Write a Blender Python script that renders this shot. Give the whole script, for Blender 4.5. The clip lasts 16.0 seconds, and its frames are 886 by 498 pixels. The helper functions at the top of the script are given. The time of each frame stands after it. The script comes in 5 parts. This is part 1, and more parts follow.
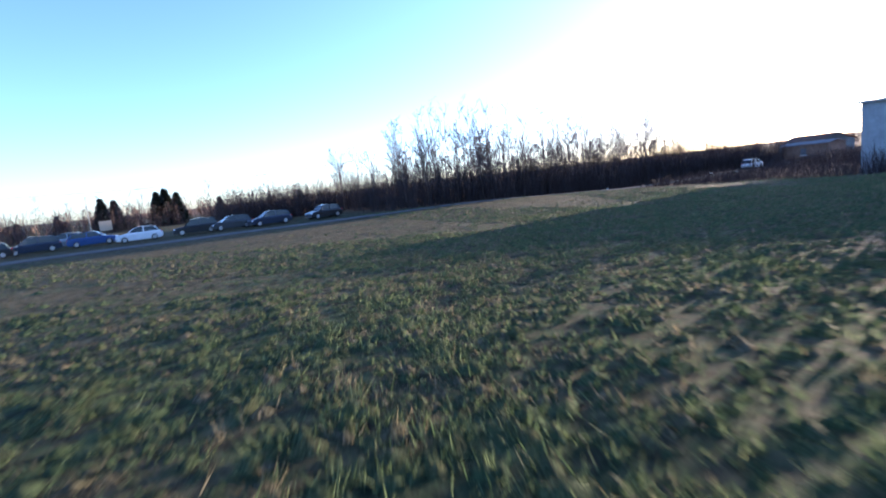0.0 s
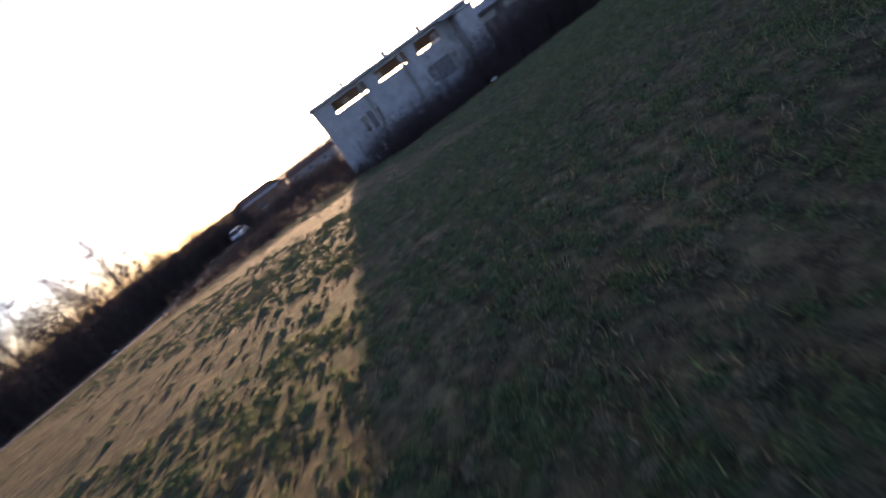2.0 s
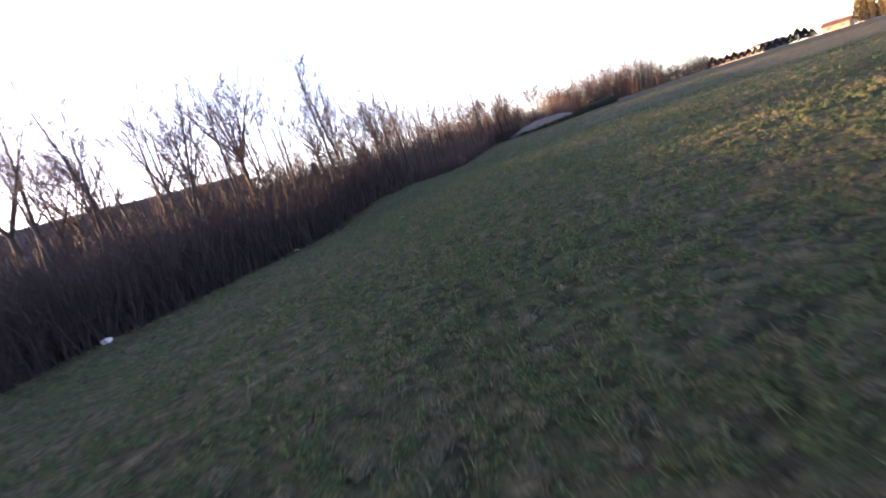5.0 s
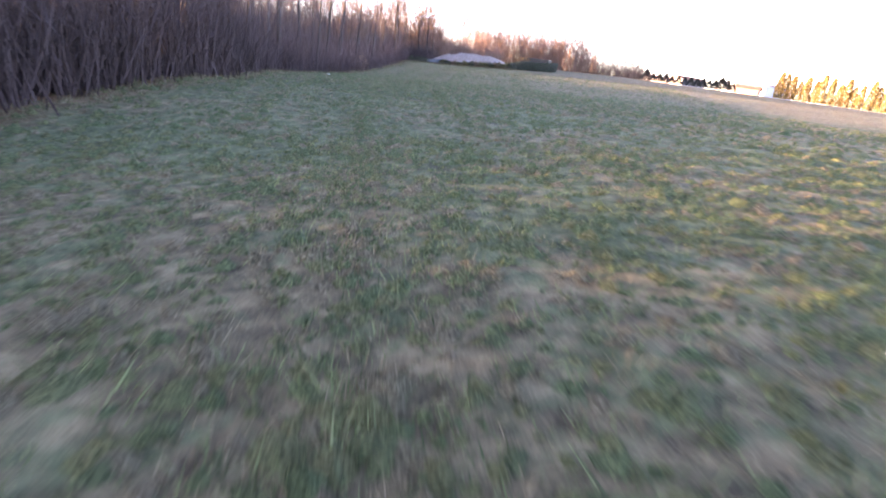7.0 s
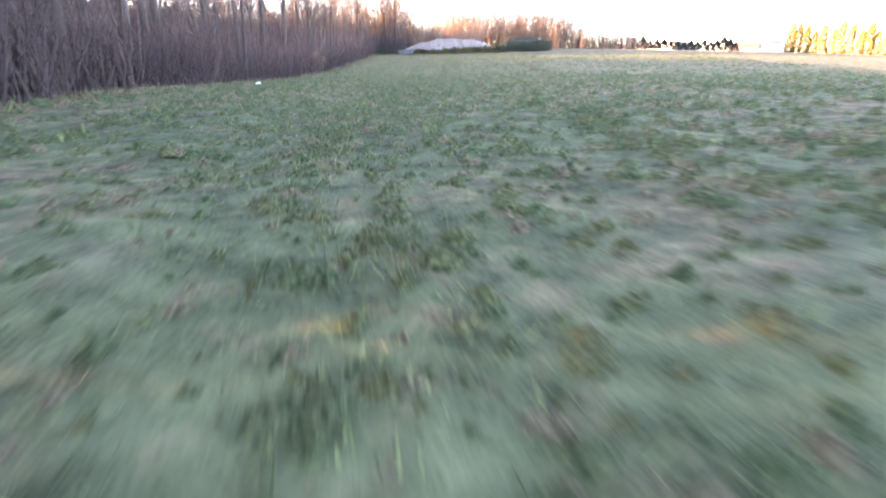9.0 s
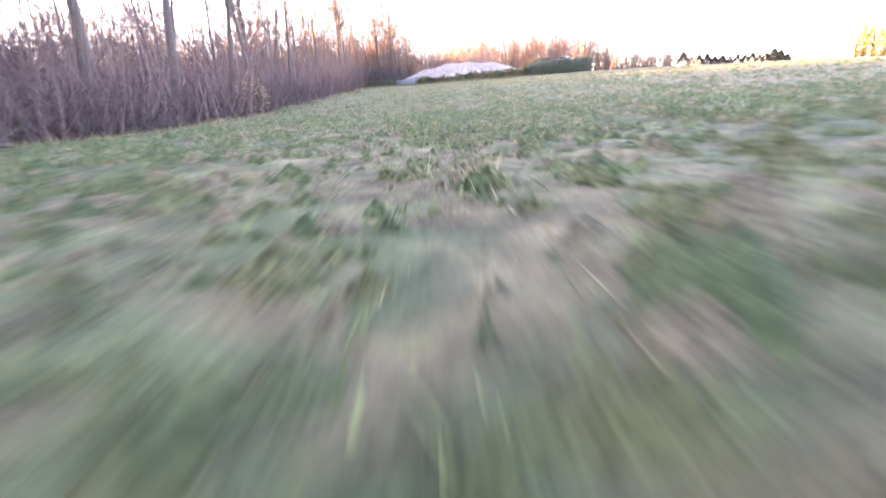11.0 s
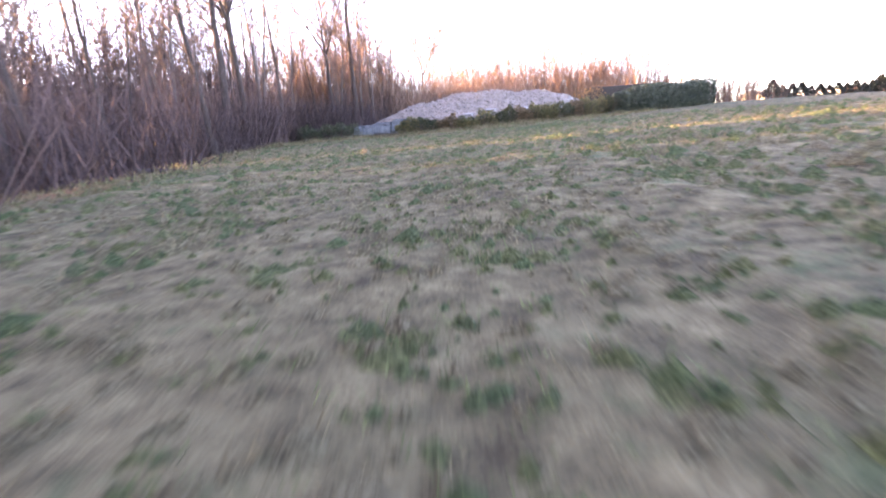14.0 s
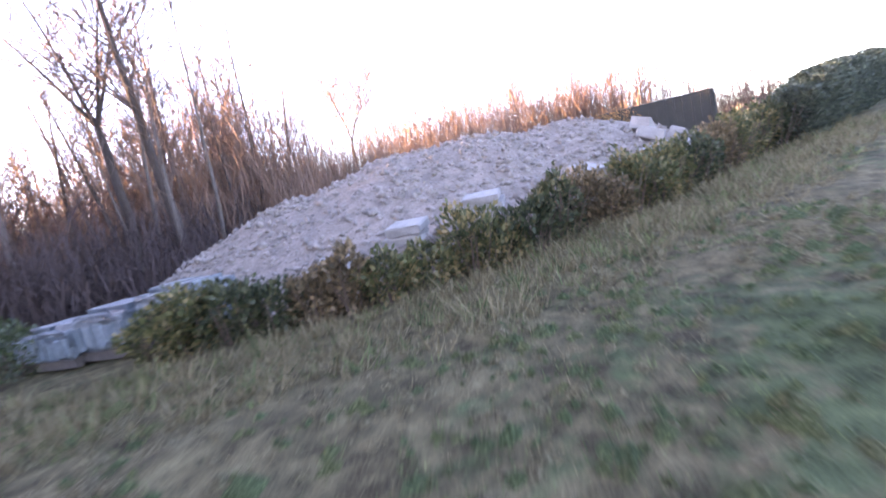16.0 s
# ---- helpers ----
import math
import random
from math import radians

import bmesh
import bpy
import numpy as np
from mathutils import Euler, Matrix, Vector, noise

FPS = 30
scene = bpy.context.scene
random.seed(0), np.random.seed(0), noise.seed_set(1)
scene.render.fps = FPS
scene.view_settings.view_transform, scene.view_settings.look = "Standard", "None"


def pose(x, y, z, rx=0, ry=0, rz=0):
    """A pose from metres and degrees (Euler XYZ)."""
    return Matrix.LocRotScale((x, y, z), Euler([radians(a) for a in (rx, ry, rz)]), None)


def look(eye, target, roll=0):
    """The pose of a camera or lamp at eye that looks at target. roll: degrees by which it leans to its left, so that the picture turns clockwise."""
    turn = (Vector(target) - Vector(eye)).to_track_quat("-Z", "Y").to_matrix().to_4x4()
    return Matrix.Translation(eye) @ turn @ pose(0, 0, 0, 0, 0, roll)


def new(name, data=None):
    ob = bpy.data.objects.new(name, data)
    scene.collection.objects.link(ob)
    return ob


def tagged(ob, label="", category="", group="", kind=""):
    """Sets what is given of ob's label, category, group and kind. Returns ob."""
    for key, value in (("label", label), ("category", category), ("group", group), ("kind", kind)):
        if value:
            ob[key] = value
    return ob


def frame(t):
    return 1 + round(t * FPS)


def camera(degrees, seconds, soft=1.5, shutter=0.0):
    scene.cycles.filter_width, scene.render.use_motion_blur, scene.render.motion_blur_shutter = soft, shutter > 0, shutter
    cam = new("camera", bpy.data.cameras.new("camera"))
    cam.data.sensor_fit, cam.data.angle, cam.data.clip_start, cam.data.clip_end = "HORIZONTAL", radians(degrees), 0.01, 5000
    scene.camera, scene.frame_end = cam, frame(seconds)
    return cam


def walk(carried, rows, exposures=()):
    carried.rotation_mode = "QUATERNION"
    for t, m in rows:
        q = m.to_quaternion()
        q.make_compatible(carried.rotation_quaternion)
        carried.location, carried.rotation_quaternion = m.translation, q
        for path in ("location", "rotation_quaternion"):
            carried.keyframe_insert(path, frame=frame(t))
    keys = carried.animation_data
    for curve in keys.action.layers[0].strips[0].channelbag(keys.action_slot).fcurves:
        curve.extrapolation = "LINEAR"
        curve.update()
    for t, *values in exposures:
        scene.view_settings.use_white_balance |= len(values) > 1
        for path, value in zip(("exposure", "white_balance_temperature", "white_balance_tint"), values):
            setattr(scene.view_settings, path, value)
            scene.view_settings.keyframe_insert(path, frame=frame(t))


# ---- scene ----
cam = camera(84.6, 16.0, soft=1.8, shutter=0.22)
PATH = [
    (0, (54.275, -17.455, 1.988), (48.911, -25.779, 0.592), -6.33),
    (0.5, (51.057, -22.796, 2.098), (45.257, -30.840, 0.809), -18.47),
    (1, (47.041, -27.524, 2.085), (39.997, -34.471, 0.625), -29.75),
    (1.5, (43.157, -30.851, 2.037), (34.437, -35.124, -0.353), -37.84),
    (2, (39.049, -32.793, 1.876), (29.516, -33.079, -1.131), -35.98),
    (2.5, (34.862, -32.932, 1.944), (26.087, -29.312, -1.202), -33.31),
    (3, (30.945, -31.553, 1.880), (23.428, -25.619, -0.999), -28.01),
    (3.5, (27.388, -29.473, 1.778), (20.782, -22.320, -0.502), -24.07),
    (4, (24.554, -26.832, 1.764), (18.821, -18.805, 0.122), -21.02),
    (4.5, (22.279, -23.571, 1.735), (17.419, -14.956, 0.262), -18.97),
    (5, (20.207, -19.821, 1.822), (16.310, -10.790, 0.021), -16.51),
    (7.5, (10.612, 5.237, 1.628), (9.953, 14.479, -2.134), 10.38),
    (8, (9.719, 8.925, 1.446), (9.061, 18.126, -2.416), 10.06),
    (8.5, (8.683, 12.726, 1.190), (8.022, 21.898, -2.740), 7.63),
    (9, (7.367, 16.887, 0.919), (6.813, 26.171, -2.755), 2.02),
    (9.5, (6.130, 21.141, 0.658), (5.615, 30.581, -2.602), -0.87),
    (12, (2.778, 49.311, -0.020), (2.060, 58.849, -2.938), -1.18),
    (12.5, (2.218, 54.259, 0.012), (1.532, 63.887, -2.601), -1.00),
    (13, (1.734, 59.265, 0.202), (1.032, 69.008, -1.938), -0.90),
    (13.5, (1.321, 64.281, 0.545), (0.616, 74.014, -1.639), -1.28),
    (14, (0.943, 69.441, 0.970), (0.358, 79.159, -1.316), -2.20),
    (14.5, (0.715, 74.621, 1.399), (0.239, 84.325, -0.968), -5.56),
    (15, (0.694, 79.965, 1.734), (0.341, 89.691, -0.565), -9.36),
    (15.5, (0.949, 85.193, 2.021), (0.743, 95.047, 0.331), -11.35),
    (16, (1.417, 89.807, 2.468), (1.381, 99.734, 1.263), -11.90),
]
walk(cam, [(t, look(eye, target, roll)) for t, eye, target, roll in PATH],
     exposures=((0.0, 2.2, 5250, 24), (1.2, 1.95, 6300, 26), (2.0, 1.78, 7000, 34), (2.6, 1.5, 7300, 36), (3.0, 1.55, 7200, 30), (3.5, 2.2, 7300, 32), (4.0, 2.72, 7500, 36), (5.2, 2.95, 7800, 44),
                (7.3, 4.75, 7900, 50), (8.5, 5.07, 8100, 54), (9.0, 5.24, 8800, 39), (9.6, 5.9, 9150, 51), (12.0, 5.48, 9300, 44), (12.5, 5.35, 9000, 38), (13.2, 5.12, 9150, 46), (14.0, 4.9, 8900, 50), (15.2, 4.93, 8500, 49), (16.0, 4.72, 8200, 46)))

# ---- light: a very low sun behind the wood and the ruined building ----
SUN_ELEV, SUN_AZ = radians(5.25), radians(-176.9)
TO_SUN = Vector((math.cos(SUN_AZ) * math.cos(SUN_ELEV), math.sin(SUN_AZ) * math.cos(SUN_ELEV), math.sin(SUN_ELEV)))
world = bpy.data.worlds.new("sky")
scene.world = world
world.use_nodes = True
wn = world.node_tree
sky = wn.nodes.new("ShaderNodeTexSky")
sky.sky_type, sky.sun_disc = "NISHITA", False
sky.sun_elevation, sky.sun_rotation = SUN_ELEV, radians(90) - SUN_AZ
sky.air_density, sky.dust_density, sky.ozone_density = 0.6, 0.6, 1.6
wn.nodes["Background"].inputs["Strength"].default_value = 0.15
wn.links.new(sky.outputs[0], wn.nodes["Background"].inputs["Color"])
sun = new("sun", bpy.data.lights.new("sun", "SUN"))
sun.data.energy, sun.data.angle, sun.data.color = 4.8, radians(0.6), (1.0, 0.75, 0.43)
sun.matrix_world = look(TO_SUN * 200, (0, 0, 0))


# ---- helpers of this scene ----
def smooth(a, b, v):
    k = np.clip((np.asarray(v, float) - a) / (b - a), 0, 1)
    return k * k * (3 - 2 * k)


def lattice(ix, iy, seed):
    h = (np.asarray(ix, np.int64) * 374761393 + np.asarray(iy, np.int64) * 668265263 + seed * 974634777) & 0x7FFFFFFF
    h = ((h ^ (h >> 13)) * 1274126177) & 0x7FFFFFFF
    return ((h ^ (h >> 16)) & 0xFFFFF) / float(0xFFFFF)


def bumps(x, y, size, seed=0):
    """Smooth value noise, -1 to 1."""
    x, y = np.asarray(x, float) / size, np.asarray(y, float) / size
    ix, iy = np.floor(x).astype(np.int64), np.floor(y).astype(np.int64)
    fx, fy = x - ix, y - iy
    fx, fy = fx * fx * (3 - 2 * fx), fy * fy * (3 - 2 * fy)
    a = lattice(ix, iy, seed) * (1 - fx) + lattice(ix + 1, iy, seed) * fx
    b = lattice(ix, iy + 1, seed) * (1 - fx) + lattice(ix + 1, iy + 1, seed) * fx
    return 2 * (a * (1 - fy) + b * fy) - 1


FALL_Y = np.arange(-700.0, 1500.0, 1.0)
FALL_Z = np.convolve(np.interp(np.arange(-720.0, 1520.0, 1.0),
                               (-200, -80, -50, -30, -15, 0, 15, 27, 42, 54, 63, 72, 82, 90, 96, 110, 150, 300),
                               (-1.2, -0.75, -0.95, -0.95, -0.6, -0.2, 0.02, 0.05, -0.3, -0.45, -0.12, 0.35, 0.75, 1.15, 1.35, 1.9, 3.0, 4.0)),
                     np.exp(-0.5 * (np.arange(-20, 21) / 4.0) ** 2) / (4.0 * math.sqrt(2 * math.pi)), "same")[20:-20]


def wood_edge(y):
    """x of the line where the field meets the wood."""
    return np.interp(y, (-300, -45, -38, -31, -23, -4, 8, 15, 22, 27, 33, 48, 62, 72, 82, 90, 97, 105, 130, 300), (-40, -38, -8, 0.5, -1.0, 0.6, 0.6, 0.0, -0.3, -2.2, -4.2, -6.5, -6.4, -6.8, -7.2, -8.8, -9.6, -9.5, -9, -6))


def lane_y(x):
    """y of the middle of the asphalt lane."""
    return np.interp(x, (-140, -80, -50, -12, 8, 30, 60, 140), (-68, -62, -58.5, -60.0, -59.2, -63.5, -69, -74))


def ground_z(x, y):
    x, y = np.asarray(x, float), np.asarray(y, float)
    side = np.interp(y, (-90, -60, -30, 0, 100, 200), (0.0, 0.0, 0.02, 0.045, 0.045, 0.03))
    z = np.interp(y, FALL_Y, FALL_Z) + side * 38 * np.tanh((x - 5) / 38)
    z = z - 0.9 * smooth(16, 0, x) * (1 - smooth(5, 20, y)) * smooth(-60, -36, y)
    z = z - 1.2 * smooth(25, -15, x) * smooth(-40, -60, y) + 1.3 * np.exp(-(((x + 78) / 26) ** 2) - ((y + 60) / 18) ** 2)
    z = z + 14.0 * np.exp(-(((x + 300) / 90) ** 2) - ((y - 120) / 130) ** 2)
    z = z - 0.5 * smooth(0, 7, wood_edge(y) - x) + 0.25 * bumps(x, y, 19, 3) * smooth(10, 40, np.hypot(x - 5, y - 50) * 0 + 20)
    return z


def gz(x, y):
    return float(ground_z(x, y))


def dryness(x, y):
    """How withered the meadow is, 0 to 1."""
    d = np.interp(y, (-70, -40, -33, -10, 3, 10, 24, 34, 52, 64, 80, 95), (0.34, 0.31, 0.24, 0.22, 0.22, 0.13, 0.14, 0.19, 0.18, 0.33, 0.34, 0.34))
    d = d - 0.7 * np.exp(-((x - 5.0) / 1.8) ** 2 - ((y - 91.8) / 1.2) ** 2) - 0.2 * np.exp(-((x + 2.4) / 2.0) ** 2 - ((y - 91.0) / 0.9) ** 2)
    return np.clip(d + 0.13 * bumps(x, y, 3.1, 41) + 0.10 * bumps(x, y, 0.75, 42), 0, 1)


def tuft_share(x, y):
    """Share of the tufts that are withered, 0 to 1."""
    d = np.interp(y, (-70, -40, -25, 0, 12, 52, 62, 74, 95), (0.36, 0.32, 0.22, 0.25, 0.22, 0.20, 0.32, 0.42, 0.42))
    return np.clip(d + dryness(x, y) - np.interp(y, (-70, -40, -33, -10, 3, 10, 24, 34, 52, 64, 80, 95), (0.34, 0.31, 0.24, 0.22, 0.22, 0.13, 0.14, 0.19, 0.18, 0.33, 0.34, 0.34)), 0, 1)


def mesh_of(name, verts, faces, material, smooth_faces=False):
    me = bpy.data.meshes.new(name)
    me.from_pydata([tuple(v) for v in verts], [], [tuple(f) for f in faces])
    me.materials.append(material)
    if smooth_faces:
        me.polygons.foreach_set("use_smooth", [True] * len(me.polygons))
    me.update()
    return me


def tri_mesh(name, verts, tris, material):
    """A mesh of triangles from arrays."""
    verts, tris = np.asarray(verts, np.float32), np.asarray(tris, np.int32)
    me = bpy.data.meshes.new(name)
    me.vertices.add(len(verts))
    me.vertices.foreach_set("co", verts.ravel())
    me.loops.add(tris.size)
    me.loops.foreach_set("vertex_index", tris.ravel())
    me.polygons.add(len(tris))
    me.polygons.foreach_set("loop_start", np.arange(0, tris.size, 3, dtype=np.int32))
    me.polygons.foreach_set("loop_total", np.full(len(tris), 3, np.int32))
    me.materials.append(material)
    me.update(calc_edges=True)
    return me


def part(name, data, material, parent, label=""):
    """One mesh, given as a bmesh or a mesh, as a part of a thing."""
    if isinstance(data, bmesh.types.BMesh):
        me = bpy.data.meshes.new(name)
        data.to_mesh(me)
        data.free()
        me.materials.append(material)
        data = me
    ob = new(name, data)
    ob.parent = parent
    return tagged(ob, label)


def empty(name, m, label, category, group="", kind=""):
    ob = new(name)
    ob.empty_display_size = 0.2
    ob.matrix_basis = m
    return tagged(ob, label, category, group, kind)


def box(bm, cx, cy, cz, sx, sy, sz, bevel=0.0, turn=0.0):
    got = bmesh.ops.create_cube(bm, size=1.0)["verts"]
    m = Matrix.Translation((cx, cy, cz)) @ Matrix.Rotation(turn, 4, "Z") @ Matrix.Diagonal((sx, sy, sz, 1))
    bmesh.ops.transform(bm, matrix=m, verts=got)
    if bevel:
        edges = list({e for v in got for e in v.link_edges})
        bmesh.ops.bevel(bm, geom=edges, offset=bevel, segments=2, profile=0.5, affect="EDGES")
    return bm


# ---- materials ----
def shader(name, rough=0.8, metal=0.0):
    ma = bpy.data.materials.new(name)
    ma.use_nodes = True
    nt = ma.node_tree
    bs = nt.nodes["Principled BSDF"]
    bs.inputs["Roughness"].default_value, bs.inputs["Metallic"].default_value = rough, metal
    return ma, nt, bs


def node(nt, kind, **values):
    n = nt.nodes.new(kind)
    for k, v in values.items():
        n.inputs[k.replace("_", " ")].default_value = v
    return n


def ramp(nt, fac, stops):
    r = nt.nodes.new("ShaderNodeValToRGB")
    while len(r.color_ramp.elements) < len(stops):
        r.color_ramp.elements.new(0.5)
    for e, (p, c) in zip(r.color_ramp.elements, stops):
        e.position, e.color = p, (*c, 1)
    nt.links.new(fac, r.inputs[0])
    return r.outputs[0]


def mixed(nt, fac, a, b, kind="MIX"):
    m = nt.nodes.new("ShaderNodeMix")
    m.data_type, m.blend_type = "RGBA", kind
    for sock, val in ((m.inputs[0], fac), (m.inputs[6], a), (m.inputs[7], b)):
        if isinstance(val, (int, float)):
            sock.default_value = val
        elif isinstance(val, tuple):
            sock.default_value = (*val, 1)
        else:
            nt.links.new(val, sock)
    return m.outputs[2]


def noise_of(nt, scale, detail=4.0, rough=0.6, stretch=None):
    co = nt.nodes.new("ShaderNodeTexCoord")
    n = node(nt, "ShaderNodeTexNoise", Scale=scale, Detail=detail, Roughness=rough)
    src = co.outputs["Object"]
    if stretch:
        mp = nt.nodes.new("ShaderNodeMapping")
        mp.inputs["Scale"].default_value = stretch
        nt.links.new(src, mp.inputs[0])
        src = mp.outputs[0]
    nt.links.new(src, n.inputs["Vector"])
    return n.outputs["Fac"]


def bump_by(nt, bs, height, strength, dist=0.02):
    b = node(nt, "ShaderNodeBump", Strength=strength, Distance=dist)
    nt.links.new(height, b.inputs["Height"])
    nt.links.new(b.outputs[0], bs.inputs["Normal"])


def rough_mat(name, dark, light, scale=6.0, rough=0.85, metal=0.0, bump=0.3, dist=0.01, fine=60.0, stretch=None):
    """Two tones mixed by coarse and fine noise, with relief."""
    ma, nt, bs = shader(name, rough, metal)
    a, b = noise_of(nt, scale, stretch=stretch), noise_of(nt, fine, 3.0, stretch=stretch)
    col = ramp(nt, a, ((0.3, dark), (0.72, light)))
    col = mixed(nt, 0.35, col, ramp(nt, b, ((0.3, dark), (0.7, light))))
    nt.links.new(col, bs.inputs["Base Color"])
    if bump:
        bump_by(nt, bs, b, bump, dist)
    return ma


def field_mat(name):
    """Winter meadow: matted straw, green patches, bare soil."""
    ma, nt, bs = shader(name, 0.95)
    bs.inputs["Specular IOR Level"].default_value = 0.1
    big, mid, small, fine = noise_of(nt, 0.16, 4.0), noise_of(nt, 1.1, 4.0), noise_of(nt, 5.5, 4.0), noise_of(nt, 45.0, 4.0, 0.7)
    tone = mixed(nt, 0.38, mixed(nt, 0.45, small, noise_of(nt, 2.3, 2.0)), fine)
    # darker ramps put the shade between tufts into the ground's colour
    lightness = nt.nodes.new("ShaderNodeAttribute")
    lightness.attribute_name = "gap_light"
    green = mixed(nt, lightness.outputs["Fac"],
                  ramp(nt, tone, ((0.40, (0.009, 0.014, 0.007)), (0.47, (0.023, 0.038, 0.016)), (0.535, (0.042, 0.066, 0.028)), (0.63, (0.085, 0.117, 0.050)))),
                  ramp(nt, tone, ((0.40, (0.024, 0.036, 0.017)), (0.47, (0.057, 0.077, 0.039)), (0.535, (0.081, 0.104, 0.054)), (0.63, (0.118, 0.143, 0.076)))))
    straw = mixed(nt, lightness.outputs["Fac"],
                  ramp(nt, tone, ((0.40, (0.022, 0.018, 0.011)), (0.47, (0.052, 0.045, 0.025)), (0.535, (0.090, 0.079, 0.043)), (0.63, (0.155, 0.137, 0.077)))),
                  ramp(nt, tone, ((0.40, (0.045, 0.038, 0.024)), (0.47, (0.090, 0.079, 0.046)), (0.535, (0.132, 0.116, 0.067)), (0.63, (0.20, 0.176, 0.105)))))
    soil = ramp(nt, tone, ((0.40, (0.020, 0.015, 0.011)), (0.5, (0.052, 0.041, 0.031)), (0.63, (0.11, 0.09, 0.07))))
    at = nt.nodes.new("ShaderNodeAttribute")
    at.attribute_name = "dry"
    spread = nt.nodes.new("ShaderNodeMath")
    spread.operation = "MULTIPLY_ADD"
    nt.links.new(mixed(nt, 0.65, mid, noise_of(nt, 4.2, 3.0)), spread.inputs[0])
    spread.inputs[1].default_value = 1.4
    nt.links.new(at.outputs["Fac"], spread.inputs[2])
    matted = ramp(nt, spread.outputs[0], ((0.80, (0, 0, 0)), (1.16, (1, 1, 1))))
    bare = ramp(nt, noise_of(nt, 0.85, 4.0), ((0.55, (0, 0, 0)), (0.68, (0.55, 0.55, 0.55))))
    col = mixed(nt, matted, mixed(nt, bare, green, soil), straw)
    nt.links.new(col, bs.inputs["Base Color"])
    leaf = ramp(nt, fine, ((0.3, (0.06, 0.035, 0.022)), (0.55, (0.17, 0.09, 0.05)), (0.8, (0.30, 0.18, 0.11))))
    at = nt.nodes.new("ShaderNodeAttribute")
    at.attribute_name = "litter"
    col = mixed(nt, at.outputs["Fac"], col, leaf)
    nt.links.new(col, bs.inputs["Base Color"])
    bump_by(nt, bs, mixed(nt, 0.6, small, fine), 0.9, 0.06)
    return ma


def blade_mat(name, greens, straws):
    """Grass blades: each blade a tone of its own, in green and dry patches."""
    ma, nt, bs = shader(name, 0.75)
    bs.inputs["Specular IOR Level"].default_value = 0.15
    geo = nt.nodes.new("ShaderNodeNewGeometry")
    rnd = geo.outputs["Random Per Island"]
    at = nt.nodes.new("ShaderNodeAttribute")
    at.attribute_name = "dry"
    g = ramp(nt, rnd, ((0.0, greens[0]), (0.5, greens[1]), (1.0, greens[2])))
    s = ramp(nt, rnd, ((0.0, straws[0]), (0.5, straws[1]), (1.0, straws[2])))
    add = nt.nodes.new("ShaderNodeMath")
    add.operation = "MULTIPLY_ADD"
    nt.links.new(rnd, add.inputs[0])
    add.inputs[1].default_value = 0.5
    nt.links.new(at.outputs["Fac"], add.inputs[2])
    pick = ramp(nt, add.outputs[0], ((0.62, (0, 0, 0)), (0.88, (1, 1, 1))))
    nt.links.new(mixed(nt, pick, g, s), bs.inputs["Base Color"])
    tr = node(nt, "ShaderNodeBsdfTranslucent")
    nt.links.new(mixed(nt, pick, g, s), tr.inputs["Color"])
    mx = node(nt, "ShaderNodeMixShader", Fac=0.5)
    nt.links.new(bs.outputs[0], mx.inputs[1])
    nt.links.new(tr.outputs[0], mx.inputs[2])
    nt.links.new(mx.outputs[0], nt.nodes["Material Output"].inputs["Surface"])
    return ma


def tuft_mat(name, deep):
    """Matted hearts of tufts: each green, olive or withered, mottled at a blade's scale."""
    ma, nt, bs = shader(name, 0.9)
    bs.inputs["Specular IOR Level"].default_value = 0.1
    fine = noise_of(nt, 40.0, 5.0, 0.75)
    rnd = nt.nodes.new("ShaderNodeNewGeometry").outputs["Random Per Island"]
    dull = ramp(nt, fine, ((0.36, (0.016, 0.027, 0.012)), (0.5, (0.055, 0.090, 0.038)), (0.64, (0.135, 0.185, 0.082))))
    olive = ramp(nt, fine, ((0.36, (0.026, 0.030, 0.012)), (0.5, (0.085, 0.100, 0.038)), (0.64, (0.19, 0.20, 0.095))))
    dead = ramp(nt, fine, ((0.36, (0.034, 0.028, 0.017)), (0.5, (0.125, 0.108, 0.064)), (0.64, (0.25, 0.22, 0.14))))
    at = nt.nodes.new("ShaderNodeAttribute")
    at.attribute_name = "dry"
    col = mixed(nt, ramp(nt, rnd, ((0.35, (0, 0, 0)), (0.75, (1, 1, 1)))), dull, olive)
    col = mixed(nt, at.outputs["Fac"], mixed(nt, 1.0, col, deep, "MULTIPLY"), dead)
    nt.links.new(col, bs.inputs["Base Color"])
    bump_by(nt, bs, fine, 1.0, 0.05)
    return ma


FIELD = field_mat("meadow")
TUFT, LUSH_TUFT = tuft_mat("tuft_hearts", (1, 1, 1)), tuft_mat("lush_tuft_hearts", (0.80, 0.86, 0.86))
GREENS = ((0.028, 0.046, 0.019), (0.082, 0.120, 0.050), (0.19, 0.235, 0.105))
STRAWS = ((0.10, 0.082, 0.045), (0.175, 0.147, 0.084), (0.26, 0.225, 0.14))
BLADES = blade_mat("grass_blades", GREENS, STRAWS)
BARK = rough_mat("bark", (0.018, 0.014, 0.012), (0.062, 0.048, 0.041), 3.0, 0.9, bump=0.6, stretch=(6, 6, 1.2))
BARK_PALE = rough_mat("pale_bark", (0.036, 0.030, 0.027), (0.115, 0.097, 0.085), 2.5, 0.9, bump=0.5, stretch=(5, 5, 1.5))
TWIG = rough_mat("twigs", (0.042, 0.028, 0.023), (0.12, 0.08, 0.062), 1.2, 0.85, bump=0)
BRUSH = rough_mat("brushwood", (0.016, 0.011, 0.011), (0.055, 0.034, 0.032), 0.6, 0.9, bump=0)
